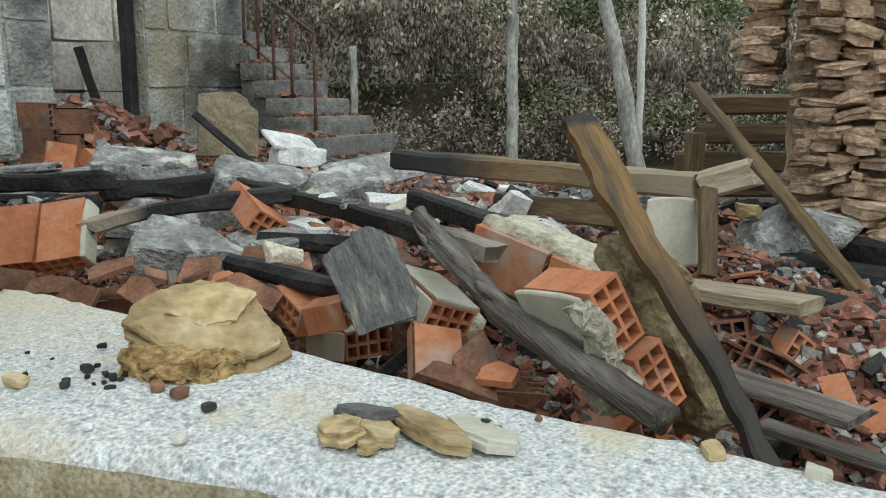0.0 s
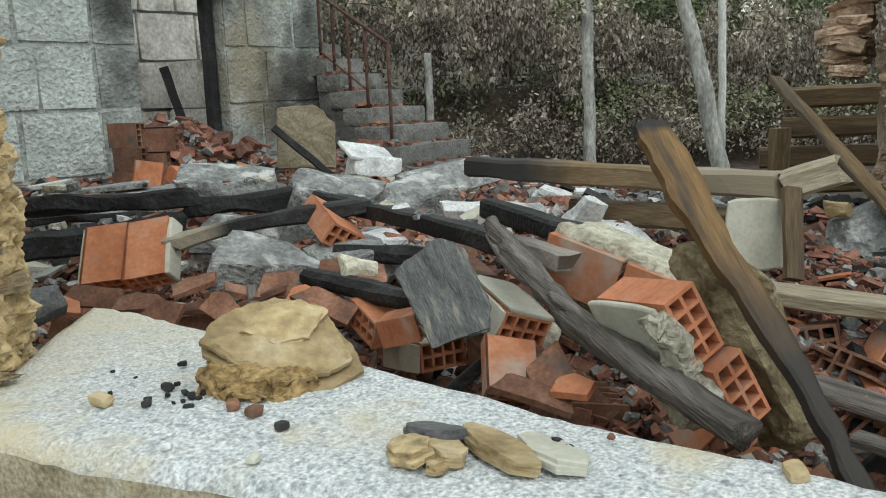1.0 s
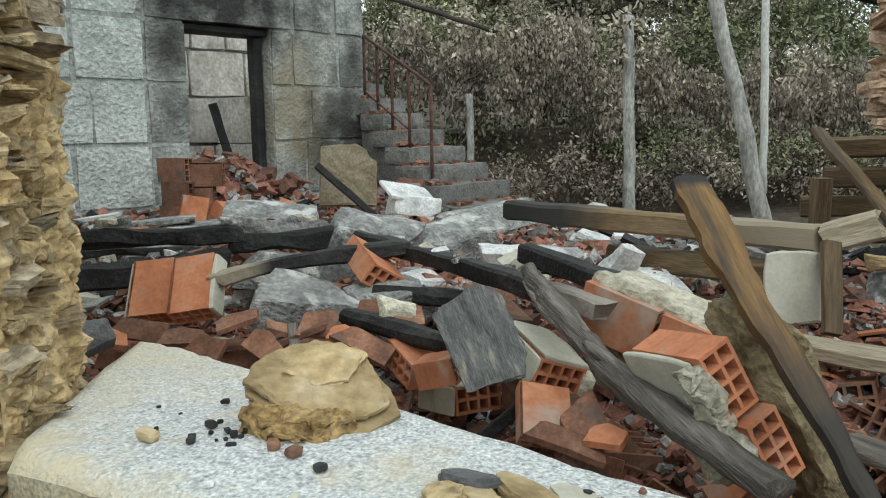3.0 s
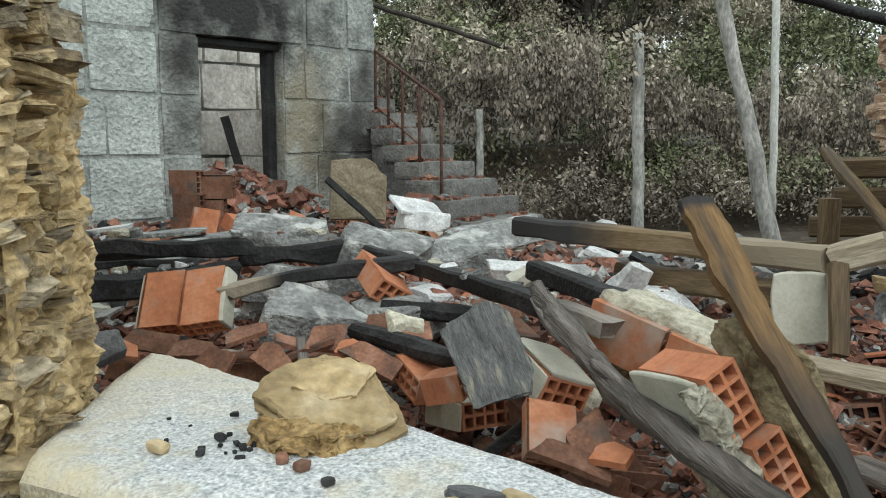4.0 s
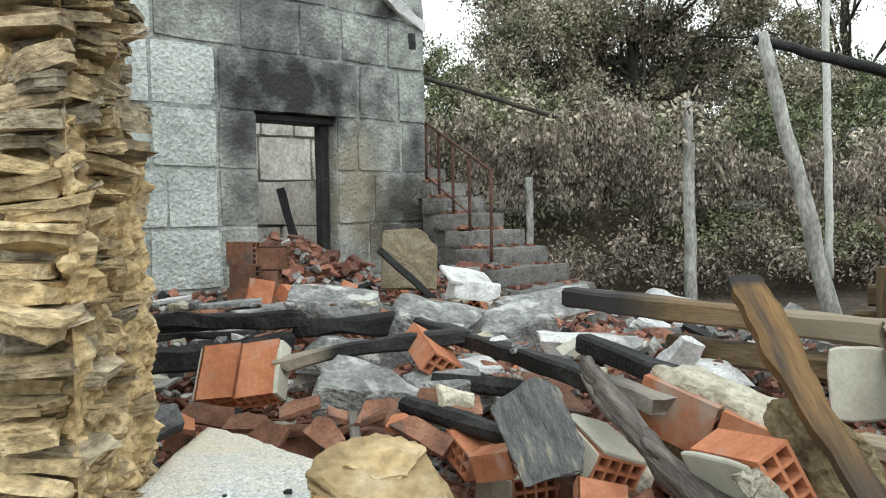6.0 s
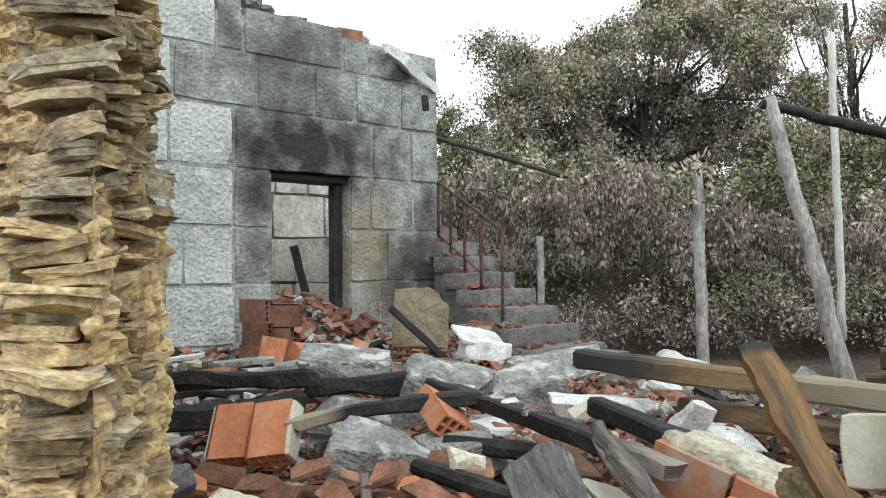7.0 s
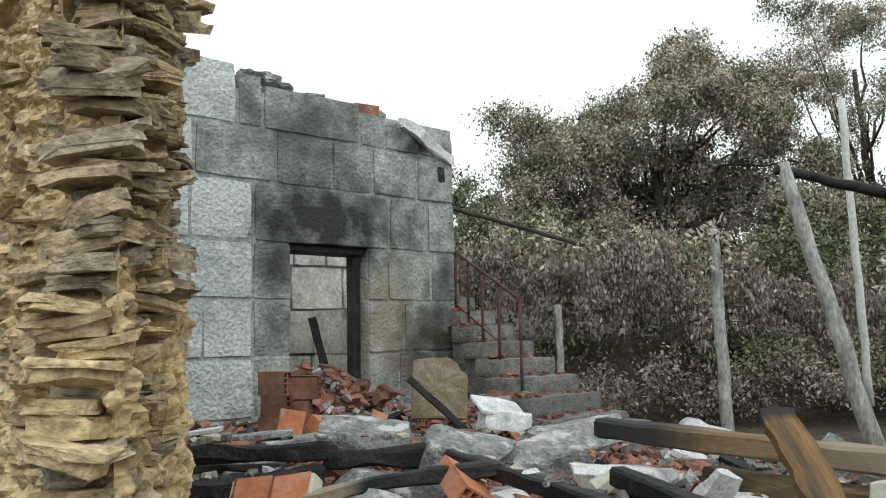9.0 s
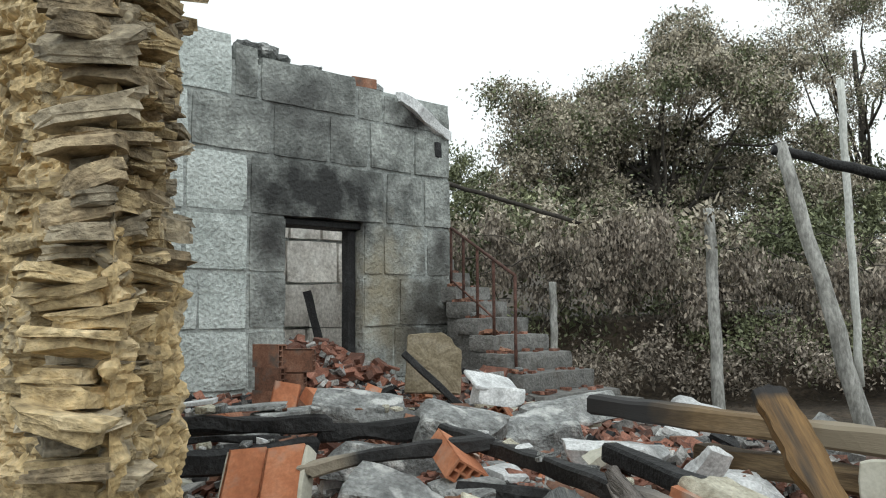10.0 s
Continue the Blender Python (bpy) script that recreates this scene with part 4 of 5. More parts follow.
# split grey branch
g = refine([(2.158, 1.379, 1.318), (2.057, 1.209, 1.229), (1.864, 0.891, 1.117), (1.644, 0.504, 1.04), (1.526, 0.206, 0.987)], 6, 0.007, 3)
gr = [0.028 + 0.015 * min(1, i / 12) for i in range(len(g))]
lie, _ = span(g[0], g[-1])
branch = thing("branch", tube("branch", [lie.inverted() @ p for p in g], gr, WOOD_GREY, 5, 16, 0.3, True), lie, "split weathered grey log leaning over the bricks", "log")
for i, (a, b, r) in enumerate((((2.167, 1.334, 1.303), (1.833, 0.818, 1.118), 0.018), ((2.129, 1.371, 1.273), (1.923, 1.029, 1.13), 0.016), ((1.87, 0.942, 1.163), (1.748, 0.677, 1.094), 0.018))):
    q = refine([a, b], 5, 0.01, i)
    q = [lie.inverted() @ p for p in q]
    part("splinter", tube("splinter", q, [r * (0.4 + 0.6 * math.sin(math.pi * (k + 0.6) / (len(q)))) for k in range(len(q))], WOOD_GREY, i, 7, 0.4), branch)

# ---- blocks of stone and concrete ----
def lump(name, c, size, rot, mat, seed, label, category="stone", rough=0.09, grain=0.8, bevel=0.03, cuts=6, taper=0.0, group="broken blocks in the rubble"):
    cut, facets = ((1.25, 1.6), 5) if category in ("slab", "board", "basin") else ((0.85, 1.2), 5)
    if name == "stone_block":
        cuts, rough, grain, facets, cut = 11, max(rough, 0.15), 1.7, 9, (0.8, 1.15)
    return thing(name, chunk(name, size, mat, seed, cuts=cuts, rough=rough, grain=grain, bevel=bevel, taper=taper, facets=facets, cut=cut), pose(*c, *rot), label, category, group)


lump("stone_block", (2.95, 4.02, 1.27), (0.62, 0.36, 0.2), (8, 6, -42), CONCRETE, 1, "long grey granite block lying in rubble")
lump("stone_block", (2.42, 3.12, 1.10), (0.62, 0.4, 0.2), (-6, 4, -42), CONCRETE, 2, "grey stone slab under charred beams")
lump("stone_block", (2.0, 2.5, 1.02), (0.5, 0.34, 0.26), (14, 18, -38), CONCRETE, 3, "pale cracked grey stone block")
lump("stone_block", (2.35, 2.25, 1.02), (0.4, 0.3, 0.22), (10, -8, -25), CONCRETE, 4, "dusty grey concrete lump")
lump("stone_block", (3.05, 3.15, 1.20), (0.52, 0.36, 0.26), (18, 16, -50), CONCRETE, 5, "grey granite block with a pale broken face")
lump("stone_block", (3.62, 3.05, 1.12), (0.55, 0.42, 0.3), (10, -6, -35), CONCRETE, 6, "squared blue-grey granite block")
lump("stone_block", (4.5, 3.5, 1.14), (0.72, 0.45, 0.24), (4, -8, -30), CONCRETE, 7, "long flat granite block near the stair")
lump("stone_block", (3.5, 2.3, 1.12), (0.6, 0.35, 0.13), (4, 2, -40), WHITE, 8, "pale grey slab dusted with lime")
lump("stone_block", (3.15, 2.15, 1.16), (0.2, 0.12, 0.08), (10, -30, -30), MORTAR, 9, "small pale wedge of mortar")
lump("basin", (4.25, 3.95, 1.26), (0.36, 0.26, 0.14), (-4, 4, -38), WHITE, 10, "broken white stone basin", "basin", 0.1)
lump("stone_slab", (4.24, 4.0, 1.36), (0.4, 0.28, 0.03), (24, 12, -20), WHITE, 11, "white slab lying over the basin", "slab", 0.3)
thing("plaster_slab", plate("plaster_slab", [(-0.25, -0.3), (0.25, -0.3), (0.25, 0.1), (0.19, 0.13), (0.16, 0.2), (0.06, 0.25), (-0.24, 0.22)], 0.08, TAN, 12, 2, 0.008, 0.008, 0.01, 60), pose(4.60, 5.08, 1.48, 82, 2, -40), "tan rendered wall fragment leaning by the wall", "slab", "plaster fragments")
thing("burnt_board", plate("burnt_board", [(-0.105, -0.17), (0.09, -0.19), (0.13, -0.12), (0.125, 0.13), (0.07, 0.19), (-0.02, 0.17), (-0.12, 0.14)], 0.025, BOARD, 13, 3, 0.012, 0.006, 0.006), pose(1.80, 1.33, 1.13, 52, -19, -42), "short burnt grey board leaning on bricks", "board", "broken blocks in the rubble")
lump("plaster_slab", (3.094, 0.714, 1.177), (0.23, 0.04, 0.3), (-6, 2, -48), MORTAR, 14, "pale render panel with a curved edge", "slab", 0.3, 0.6, 0.08)
lump("stone_block", (4.2, 0.45, 1.04), (0.55, 0.4, 0.26), (6, 8, -45), CONCRETE, 15, "blue-grey stone block by a charred beam")
lump("stone", (4.0, 0.62, 1.17), (0.16, 0.12, 0.08), (0, 0, 0), ROCK, 16, "small yellow stone on a block", rough=0.25)
lump("stone_block", (5.15, 1.75, 1.0), (0.5, 0.35, 0.3), (20, 25, -20), CONCRETE, 17, "grey pointed stone block")
lump("stone_block", (5.7, 3.05, 1.05), (0.55, 0.3, 0.22), (5, 15, -40), WHITE, 18, "white lime-washed stone lump", rough=0.3)
lump("stone", (2.05, 1.98, 1.10), (0.17, 0.12, 0.1), (10, 20, -20), MORTAR_RAW, 19, "pale cracked stone on the shards", rough=0.25)
lump("stone", (2.05, 2.2, 1.04), (0.15, 0.1, 0.05), (0, 5, 0), CONCRETE, 20, "grey stone on the shards", rough=0.25)
lump("render_scrap", (2.95, 1.45, 1.22), (0.13, 0.08, 0.22), (20, 20, -20), WHITE, 21, "white scrap of render upright behind bricks", "scrap", 0.4)
lump("stone_block", (3.2, 1.5, 1.06), (0.5, 0.4, 0.16), (4, 6, -30), WHITE, 22, "white dusted slab under the beam", rough=0.3)
lump("stone", (1.0, 2.6, 1.1), (0.2, 0.16, 0.14), (0, 0, 20), ROCK_GREY, 24, "grey stone at the foot of the jamb", rough=0.2)
for i, (x, y, s) in enumerate(((2.1, 4.6, 0.34), (2.45, 4.55, 0.4), (1.9, 4.5, 0.25), (2.7, 4.75, 0.3), (3.5, 4.6, 0.22), (4.0, 4.9, 0.3), (3.8, 3.7, 0.24), (5.0, 4.4, 0.26), (5.2, 2.6, 0.3), (4.6, 2.5, 0.24), (4.2, 2.2, 0.22), (2.6, 0.1, 0.16), (2.9, -0.2, 0.2), (3.4, -0.4, 0.22), (1.55, 2.6, 0.2), (1.5, 0.75, 0.22), (1.6, 0.45, 0.2), (2.2, 0.45, 0.2), (2.4, -0.5, 0.14), (4.4, 4.3, 0.25))):
    mt = (CONCRETE, CONCRETE, MORTAR, CONCRETE, BRICK_OLD)[i % 5]
    lump("stone", (x, y, heap_z(x, y) + s * 0.12), (s, s * 0.75, s * 0.4), (8 * (i % 3), 10 - 6 * (i % 4), 37 * i), mt, 200 + i, "broken stone lying on the rubble", rough=0.2)

LUMPS = [chunk("stone", (r0.uniform(0.14, 0.3), r0.uniform(0.12, 0.22), r0.uniform(0.05, 0.13)), (CONCRETE, WHITE, CONCRETE, MORTAR_RAW, CONCRETE, BRICK_OLD, WHITE)[k % 7], 500 + k, cuts=4, rough=0.16, grain=1.2, bevel=0.02) for r0 in (random.Random(31),) for k in range(21)]
r = random.Random(32)
for i in range(120):
    if i < 60:
        x, y = r.uniform(2.6, 5.4), r.uniform(1.3, 5.6)
    elif i < 90:
        x, y = r.uniform(1.3, 3.4), r.uniform(2.4, 5.0)
    else:
        x, y = r.uniform(1.5, 3.8), r.uniform(-0.8, 2.2)
    k = r.randrange(21)
    sc = r.uniform(0.5, 1.1) * (0.7 if i >= 90 else 1)
    m = pose(x, y, heap_z(x, y) + 0.035 * sc, r.uniform(-25, 25), r.uniform(-25, 25), r.uniform(0, 360)) @ Matrix.Diagonal((sc, sc, sc, 1))
    thing("stone", LUMPS[k], m, ("broken grey stone in the rubble", "white lump of lime render in the rubble", "broken grey stone in the rubble", "crumbling lump of mortar in the rubble", "broken grey stone in the rubble", "sooty lump of fired clay in the rubble", "white lump of lime render in the rubble")[k % 7], "stone", "small stones in the rubble")
for i in range(34):
    a0, a1, up = (((1.5, 4.05, 1.38), (2.9, 3.26, 1.33), 0.0), ((2.69, 2.8, 1.30), (2.25, 1.3, 1.25), 0.0), ((1.45, 3.75, 1.19), (2.3, 3.6, 1.19), 0.0))[i % 3]
    p = Vector(a0).lerp(Vector(a1), r.uniform(0.05, 0.95))
    sc = r.uniform(0.15, 0.42)
    k = r.randrange(21)
    m = pose(p.x + r.uniform(-0.03, 0.03), p.y + r.uniform(-0.03, 0.03), p.z + 0.025 * sc, r.uniform(-15, 15), r.uniform(-15, 15), r.uniform(0, 360)) @ Matrix.Diagonal((sc, sc, sc, 1))
    thing("stone", LUMPS[k], m, "small broken piece lying on a charred beam", "stone", "small stones in the rubble")
for i, (p0, p1, w, h, mt, lb) in enumerate((((1.55, 2.0, 0.93), (2.05, 2.35, 0.98), 0.13, 0.03, BRICK_OLD, "long brown tile slab in the rubble"), ((1.62, 2.35, 0.95), (1.82, 2.15, 1.06), 0.12, 0.03, BRICK_OLD, "brown tile standing among shards"), ((1.5, 2.8, 0.92), (1.95, 2.3, 0.93), 0.1, 0.03, BRICK_OLD, "reddish tile slab beside the sill"), ((2.2, 4.9, 1.24), (2.75, 4.6, 1.27), 0.2, 0.03, CONCRETE, "grey slab lying by the wall"), ((1.9, 5.1, 1.25), (2.3, 4.8, 1.32), 0.12, 0.03, WHITE, "white board lying by the wall"), ((2.5, 4.6, 1.2), (3.0, 4.55, 1.22), 0.2, 0.05, CONCRETE, "grey slab under the brick stump"))):
    m, ln = span(p0, p1)
    thing("slab", plank("slab", ln, w, h, mt, 80 + i, 8, 0.008, 0.03), m, lb, "slab")

# ---- on the sill ----
rock = tagged(new("rock"), "large yellow layered rock crumbling on the granite sill", "rock", "stones on the sill")
rock.matrix_basis = pose(1.0, 1.2, 1.1, 0, 0, -46)
SLOPE = pose(0.0, -0.01, 0.06, 26, 5, 0)
SHELF = [(-0.19, 0.04), (-0.13, 0.12), (-0.03, 0.165), (0.08, 0.14), (0.145, 0.03), (0.18, -0.06), (0.12, -0.115), (0.03, -0.15), (-0.09, -0.09), (-0.19, -0.02)]
part("lower_layer", plate("lower_layer", [(x * 0.98, y * 0.96) for x, y in SHELF], 0.04, ROCK, 46, 3, 0.016, 0.006, 0.024, 90), rock, SLOPE @ pose(0.008, 0.012, -0.03))
part("upper_layer", plate("upper_layer", [(x * 0.96 - 0.012, y * 0.94 + 0.012) for x, y in SHELF], 0.026, ROCK, 52, 2, 0.016, 0.012, 0.012, 90, dome=0.018), rock, SLOPE @ pose(0, 0, 0.01))
part("top_flake", plate("top_flake", [(-0.12, 0.03), (-0.06, 0.13), (0.03, 0.16), (0.1, 0.11), (0.07, 0.0), (-0.02, -0.02)], 0.016, ROCK, 58, 2, 0.014, 0.007, 0.012, 48, dome=0.008), rock, SLOPE @ pose(0.0, 0.0, 0.036, 3, -2, 0))
part("clay_base", chunk("clay_base", (0.29, 0.25, 0.085), OCHRE, 47, cuts=18, rough=0.34, grain=4.0, bevel=0.3, facets=8, cut=(0.8, 1.1)), rock, pose(-0.05, -0.07, 0.018, 8, 3, -6), "crumbled ochre clay")
CHIP = [(-0.5, -0.1), (-0.38, 0.36), (0.05, 0.5), (0.42, 0.3), (0.5, -0.12), (0.2, -0.46), (-0.25, -0.42)]
SILL_BITS = ((0.905, 0.475, 0.29, 0.095, 0.03, 64, 10, ROCK), (0.84, 0.545, 0.12, 0.075, 0.028, 60, 6, ROCK), (0.80, 0.60, 0.10, 0.08, 0.035, 85, -12, SCHIST), (0.955, 0.38, 0.2, 0.1, 0.022, 62, 8, MORTAR), (0.895, 0.62, 0.14, 0.08, 0.03, 100, 12, ROCK_GREY), (0.79, 0.53, 0.05, 0.04, 0.02, 20, 0, ROCK))
for i, (x, y, a, b, h, rz, rx, mt) in enumerate(SILL_BITS):
    thing("stone", plate("stone", [(p * a, q * b) for p, q in CHIP], h, mt, 50 + i, 3, 0.008, 0.004, 0.008, 36), pose(x, y, 1.103, rx, 4, rz), "thin layered stone chip on the sill", "stone", "stones on the sill")
r = random.Random(8)
for i in range(16):
    x, y, s = r.gauss(0.73, 0.045), r.gauss(1.3, 0.12), r.uniform(0.008, 0.028)
    lump("charcoal_crumb", (x, y, 1.104 + s * 0.3), (s, s * 0.8, s * 0.7), (0, 0, 40 * i), CHAR, 70 + i, "black charcoal crumb on the sill", "crumb", 0.3, 1, 0.1, 2, 0.0, "crumbs on the sill")
for i, (x, y, s, mt) in enumerate(((0.77, 1.04, 0.045, BRICK_OLD), (0.77, 1.12, 0.04, BRICK_OLD), (0.61, 1.41, 0.05, ROCK), (0.55, 1.05, 0.025, WHITE), (0.62, 0.86, 0.03, MORTAR), (1.02, 0.41, 0.025, CHAR), (1.0, 0.37, 0.022, CHAR), (0.76, 0.94, 0.03, CHAR), (1.13, -0.02, 0.05, ROCK), (1.15, -0.2, 0.05, MORTAR), (0.89, 1.5, 0.025, CHAR), (1.1, 0.33, 0.02, BRICK_OLD))):
    lump("crumb", (x, y, 1.102 + s * 0.25), (s, s * 0.8, s * 0.5), (0, 0, 50 * i), mt, 90 + i, "small crumb of stone on the sill", "crumb", 0.3, 1, 0.1, 2, 0.0, "crumbs on the sill")


# ---- loose shards ----
def scatter(name, n, seed, mat, area, size, flat, lift=0.03, dense=None):
    """Many small broken pieces lying over the heap, as one mesh."""
    r = np.random.default_rng(seed)
    corner = np.array([(a, b, c) for c in (-1, 1) for a, b in ((-1, -1), (1, -1), (1, 1), (-1, 1))], float)
    v, f = [], []
    k = 0
    while k < n:
        x, y = r.uniform(area[0], area[1]), r.uniform(area[2], area[3])
        if dense and r.random() > dense(x, y):
            continue
        s = r.uniform(*size) * (1 + 0.5 * (r.random() > 0.9))
        m = Euler((r.normal() * 0.45, r.normal() * 0.45, r.uniform(0, 6.3))).to_matrix()
        c = corner * (s / 2, s / 2 * r.uniform(0.5, 1), s / 2 * r.uniform(*flat)) * r.uniform(0.72, 1.0, (8, 3))
        c = c @ np.array(m).T + (x, y, heap_z(x, y) + r.uniform(0, lift))
        v += c.tolist()
        f += [tuple(i + 8 * k for i in q) for q in BOX_F]
        k += 1
    return tagged(new(name, mesh_of(name, v, f, mat)), "countless broken red roof tile shards" if mat is SHARD else "grey mortar crumbs and small stones", "rubble", kind="stuff")


near = lambda x, y: 1.0 if x < 3.2 else 0.5
scatter("tile_shards", 5200, 1, SHARD, (1.22, 4.6, -1.5, 4.2), (0.05, 0.14), (0.12, 0.3), 0.05, near)
scatter("tile_shards", 2200, 2, SHARD, (2.2, 6.4, 2.5, 6.6), (0.05, 0.16), (0.12, 0.35), 0.04)
scatter("tile_shards", 700, 3, SHARD, (4.0, 5.1, 6.2, 8.0), (0.05, 0.2), (0.15, 0.6), 0.22)
scatter("mortar_crumbs", 300, 13, RUBBLE_GREY, (4.0, 5.1, 6.2, 8.0), (0.04, 0.18), (0.3, 0.8), 0.2)
scatter("mortar_crumbs", 2600, 4, RUBBLE_GREY, (1.22, 6.6, -1.5, 6.6), (0.03, 0.13), (0.3, 0.8), 0.03)
scatter("charcoal_bits", 1800, 5, CHAR, (1.22, 6.6, -1.5, 6.6), (0.04, 0.16), (0.2, 0.5), 0.04)


scatter("tile_shards", 6500, 6, SHARD, (1.22, 3.6, -0.9, 3.4), (0.018, 0.06), (0.2, 0.6), 0.07)
scatter("mortar_crumbs", 4500, 7, RUBBLE_GREY, (1.22, 4.2, -0.9, 4.6), (0.012, 0.05), (0.4, 0.9), 0.07)
HALF = [boxes("brick_fragment", [(x, y, z, sx, sy * f, sz) for x, y, z, sx, sy, sz in hollow_brick()[:k] + hollow_brick()[5:5 + q]], mt) for f, k, q, mt in ((0.5, 5, 3, BRICK), (0.4, 4, 2, BRICK_OLD), (0.7, 5, 2, BRICK_OLD), (0.3, 5, 3, BRICK), (0.6, 3, 3, BRICK_OLD))]
r = random.Random(55)
for i in range(64):
    x, y = (r.uniform(1.35, 3.3), r.uniform(-0.6, 3.2)) if i < 44 else (r.uniform(2.0, 5.2), r.uniform(3.4, 6.0))
    thing("brick_fragment", HALF[i % 5], pose(x, y, heap_z(x, y) + r.uniform(0.02, 0.07), r.uniform(-60, 60), r.uniform(-60, 60), r.uniform(0, 360)), "broken hollow brick fragment in the rubble", "brick", "broken brick fragments")


def on_stairs():
    r = np.random.default_rng(12)
    rows = []
    for i in range(-1, 9):
        for _ in range(22):
            left = STEP_L + max(0, i) * 0.125
            s = r.uniform(0.015, 0.075)
            rows.append((left + 0.1 + (STEP_R - left - 0.2) * r.random() ** 2.2, STEP_Y + GOING * (i + r.uniform(0.15, 0.95)), STEP_Z + RISE * i + s * 0.2, s, s * r.uniform(0.5, 1), s * 0.45))
    return boxes("brick_crumbs", rows, SHARD)


tagged(new("brick_crumbs", on_stairs()), "broken brick crumbs strewn over the steps", "rubble", kind="stuff")


for i in range(14):
    u = i / 13
    k = (5, 12, 19, 0)[i % 4]
    sc = 0.45 + 0.06 * (i % 5)
    step = i % 7
    m = pose(STEP_L + step * 0.125 + 0.1 + 0.05 * (i % 3), STEP_Y + GOING * (step + 0.5), STEP_Z + RISE * step + 0.03, 10 * (i % 3), 8, 47 * i) @ Matrix.Diagonal((sc, sc, sc, 1))
    thing("stone", LUMPS[k], m, "sooty lump of brick on the stair", "stone", "lumps on the stair")


# broken tiles and brick faces heaped before the sill
BROKEN = ([(-0.5, -0.4), (0.42, -0.5), (0.5, 0.15), (-0.1, 0.5), (-0.45, 0.3)], [(-0.5, -0.5), (0.5, -0.45), (0.46, 0.5), (-0.3, 0.42)], [(-0.5, -0.2), (0.1, -0.5), (0.5, 0.4), (-0.2, 0.5)])
SHERDS = [plate("sherd", [(p * a, q * b) for p, q in BROKEN[k % 3]], 0.025, mt, 700 + k, 1, 0.006, 0.003, 0.004, 28) for k, (a, b, mt) in enumerate(((0.2, 0.12, BRICK_OLD), (0.16, 0.1, BRICK_OLD), (0.24, 0.13, BRICK_OLD), (0.13, 0.12, BRICK), (0.26, 0.1, BRICK_OLD)))]
r = random.Random(91)
for i, at in enumerate(((1.638, 2.522, 1.044), (1.692, 2.315, 1.028), (1.81, 2.192, 1.04), (1.811, 2.041, 1.021), (1.797, 1.908, 1.012), (1.536, 2.185, 1.016), (2.103, 2.179, 1.064), (2.069, 1.921, 1.059), (1.171, 2.721, 1.032), (1.35, 2.822, 1.018), (1.421, 2.598, 1.004), (1.436, 2.433, 0.993), (1.779, 0.887, 0.931), (1.737, 0.782, 0.916), (1.643, 0.88, 0.909))):
    thing("sherd", SHERDS[i % 5], pose(*at, r.uniform(10, 60), r.uniform(-25, 25), -45 + r.uniform(-50, 50)), "broken flat piece of red clay tile", "tile shard", "flat tile sherds")


# larger roof tile pieces, curved
def tile_piece(seed):
    r = random.Random(seed)
    rad, ln, th, arc = 0.09, r.uniform(0.14, 0.3), 0.012, r.uniform(0.9, 1.6)
    v, f, n = [], [], 7
    for e in range(2):
        for i in range(n):
            t = -arc / 2 + arc * i / (n - 1)
            y = (e - 0.5) * ln + r.uniform(-0.02, 0.02)
            for q in (rad, rad - th):
                v.append((q * math.sin(t), y, q * math.cos(t) - rad))
    for i in range(n - 1):
        a, b = 2 * i, 2 * n + 2 * i
        f += [(a, a + 2, b + 2, b), (a + 1, b + 1, b + 3, a + 3), (a, a + 1, a + 3, a + 2), (b, b + 2, b + 3, b + 1)]
    f += [(0, 2 * n, 2 * n + 1, 1), (2 * n - 2, 2 * n - 1, 4 * n - 1, 4 * n - 2)]
    return mesh_of("roof_tile", v, f, BRICK_OLD if seed % 3 else BRICK)


tiles = [tile_piece(i) for i in range(9)]
r = random.Random(21)
for i in range(110):
    x, y = r.uniform(1.3, 3.6), r.uniform(-0.9, 3.6)
    if i > 80:
        x, y = r.uniform(2.6, 5.4), r.uniform(3.8, 6.2)
    thing("roof_tile", tiles[i % 9], pose(x, y, heap_z(x, y) + r.uniform(0.03, 0.08), r.uniform(-35, 35), r.uniform(-35, 35), r.uniform(0, 360)), "broken red clay roof tile in the rubble", "roof tile", "broken roof tiles")

# ---- posts and poles beyond ----
def pole(name, p0, p1, r0, r1, mat, seed, label):
    return thing(name, tube(name, refine([p0, p1], 10, 0.012, seed), [r0 + (r1 - r0) * i / 10 for i in range(11)], mat, seed, 10, 0.1), pose(0, 0, 0), label, "post")


pole("pole", (7.88, 2.52, 0.45), (7.55, 3.18, 3.56), 0.09, 0.065, BARK, 1, "leaning grey tree trunk used as a prop")
pole("pole", (9.80, 3.36, 1.0), (9.50, 3.33, 4.6), 0.048, 0.042, BARK_WHITE, 2, "slender pale pole standing upright")
pole("post", (8.64, 4.51, 0.4), (8.60, 4.56, 3.12), 0.075, 0.065, BARK, 3, "weathered grey vine post")
pole("post", (8.36, 6.78, 0.6), (8.36, 6.79, 2.3), 0.055, 0.05, BARK, 4, "short grey vine post")
pole("pole", (7.50, 3.23, 3.50), (8.9, 1.9, 3.02), 0.05, 0.062, CHAR, 5, "charred pole laid across the prop")
pole("pole", (7.6, 8.3, 3.8), (8.9, 6.6, 3.1), 0.035, 0.03, BARK_DARK, 6, "dark pole of the old vine trellis")


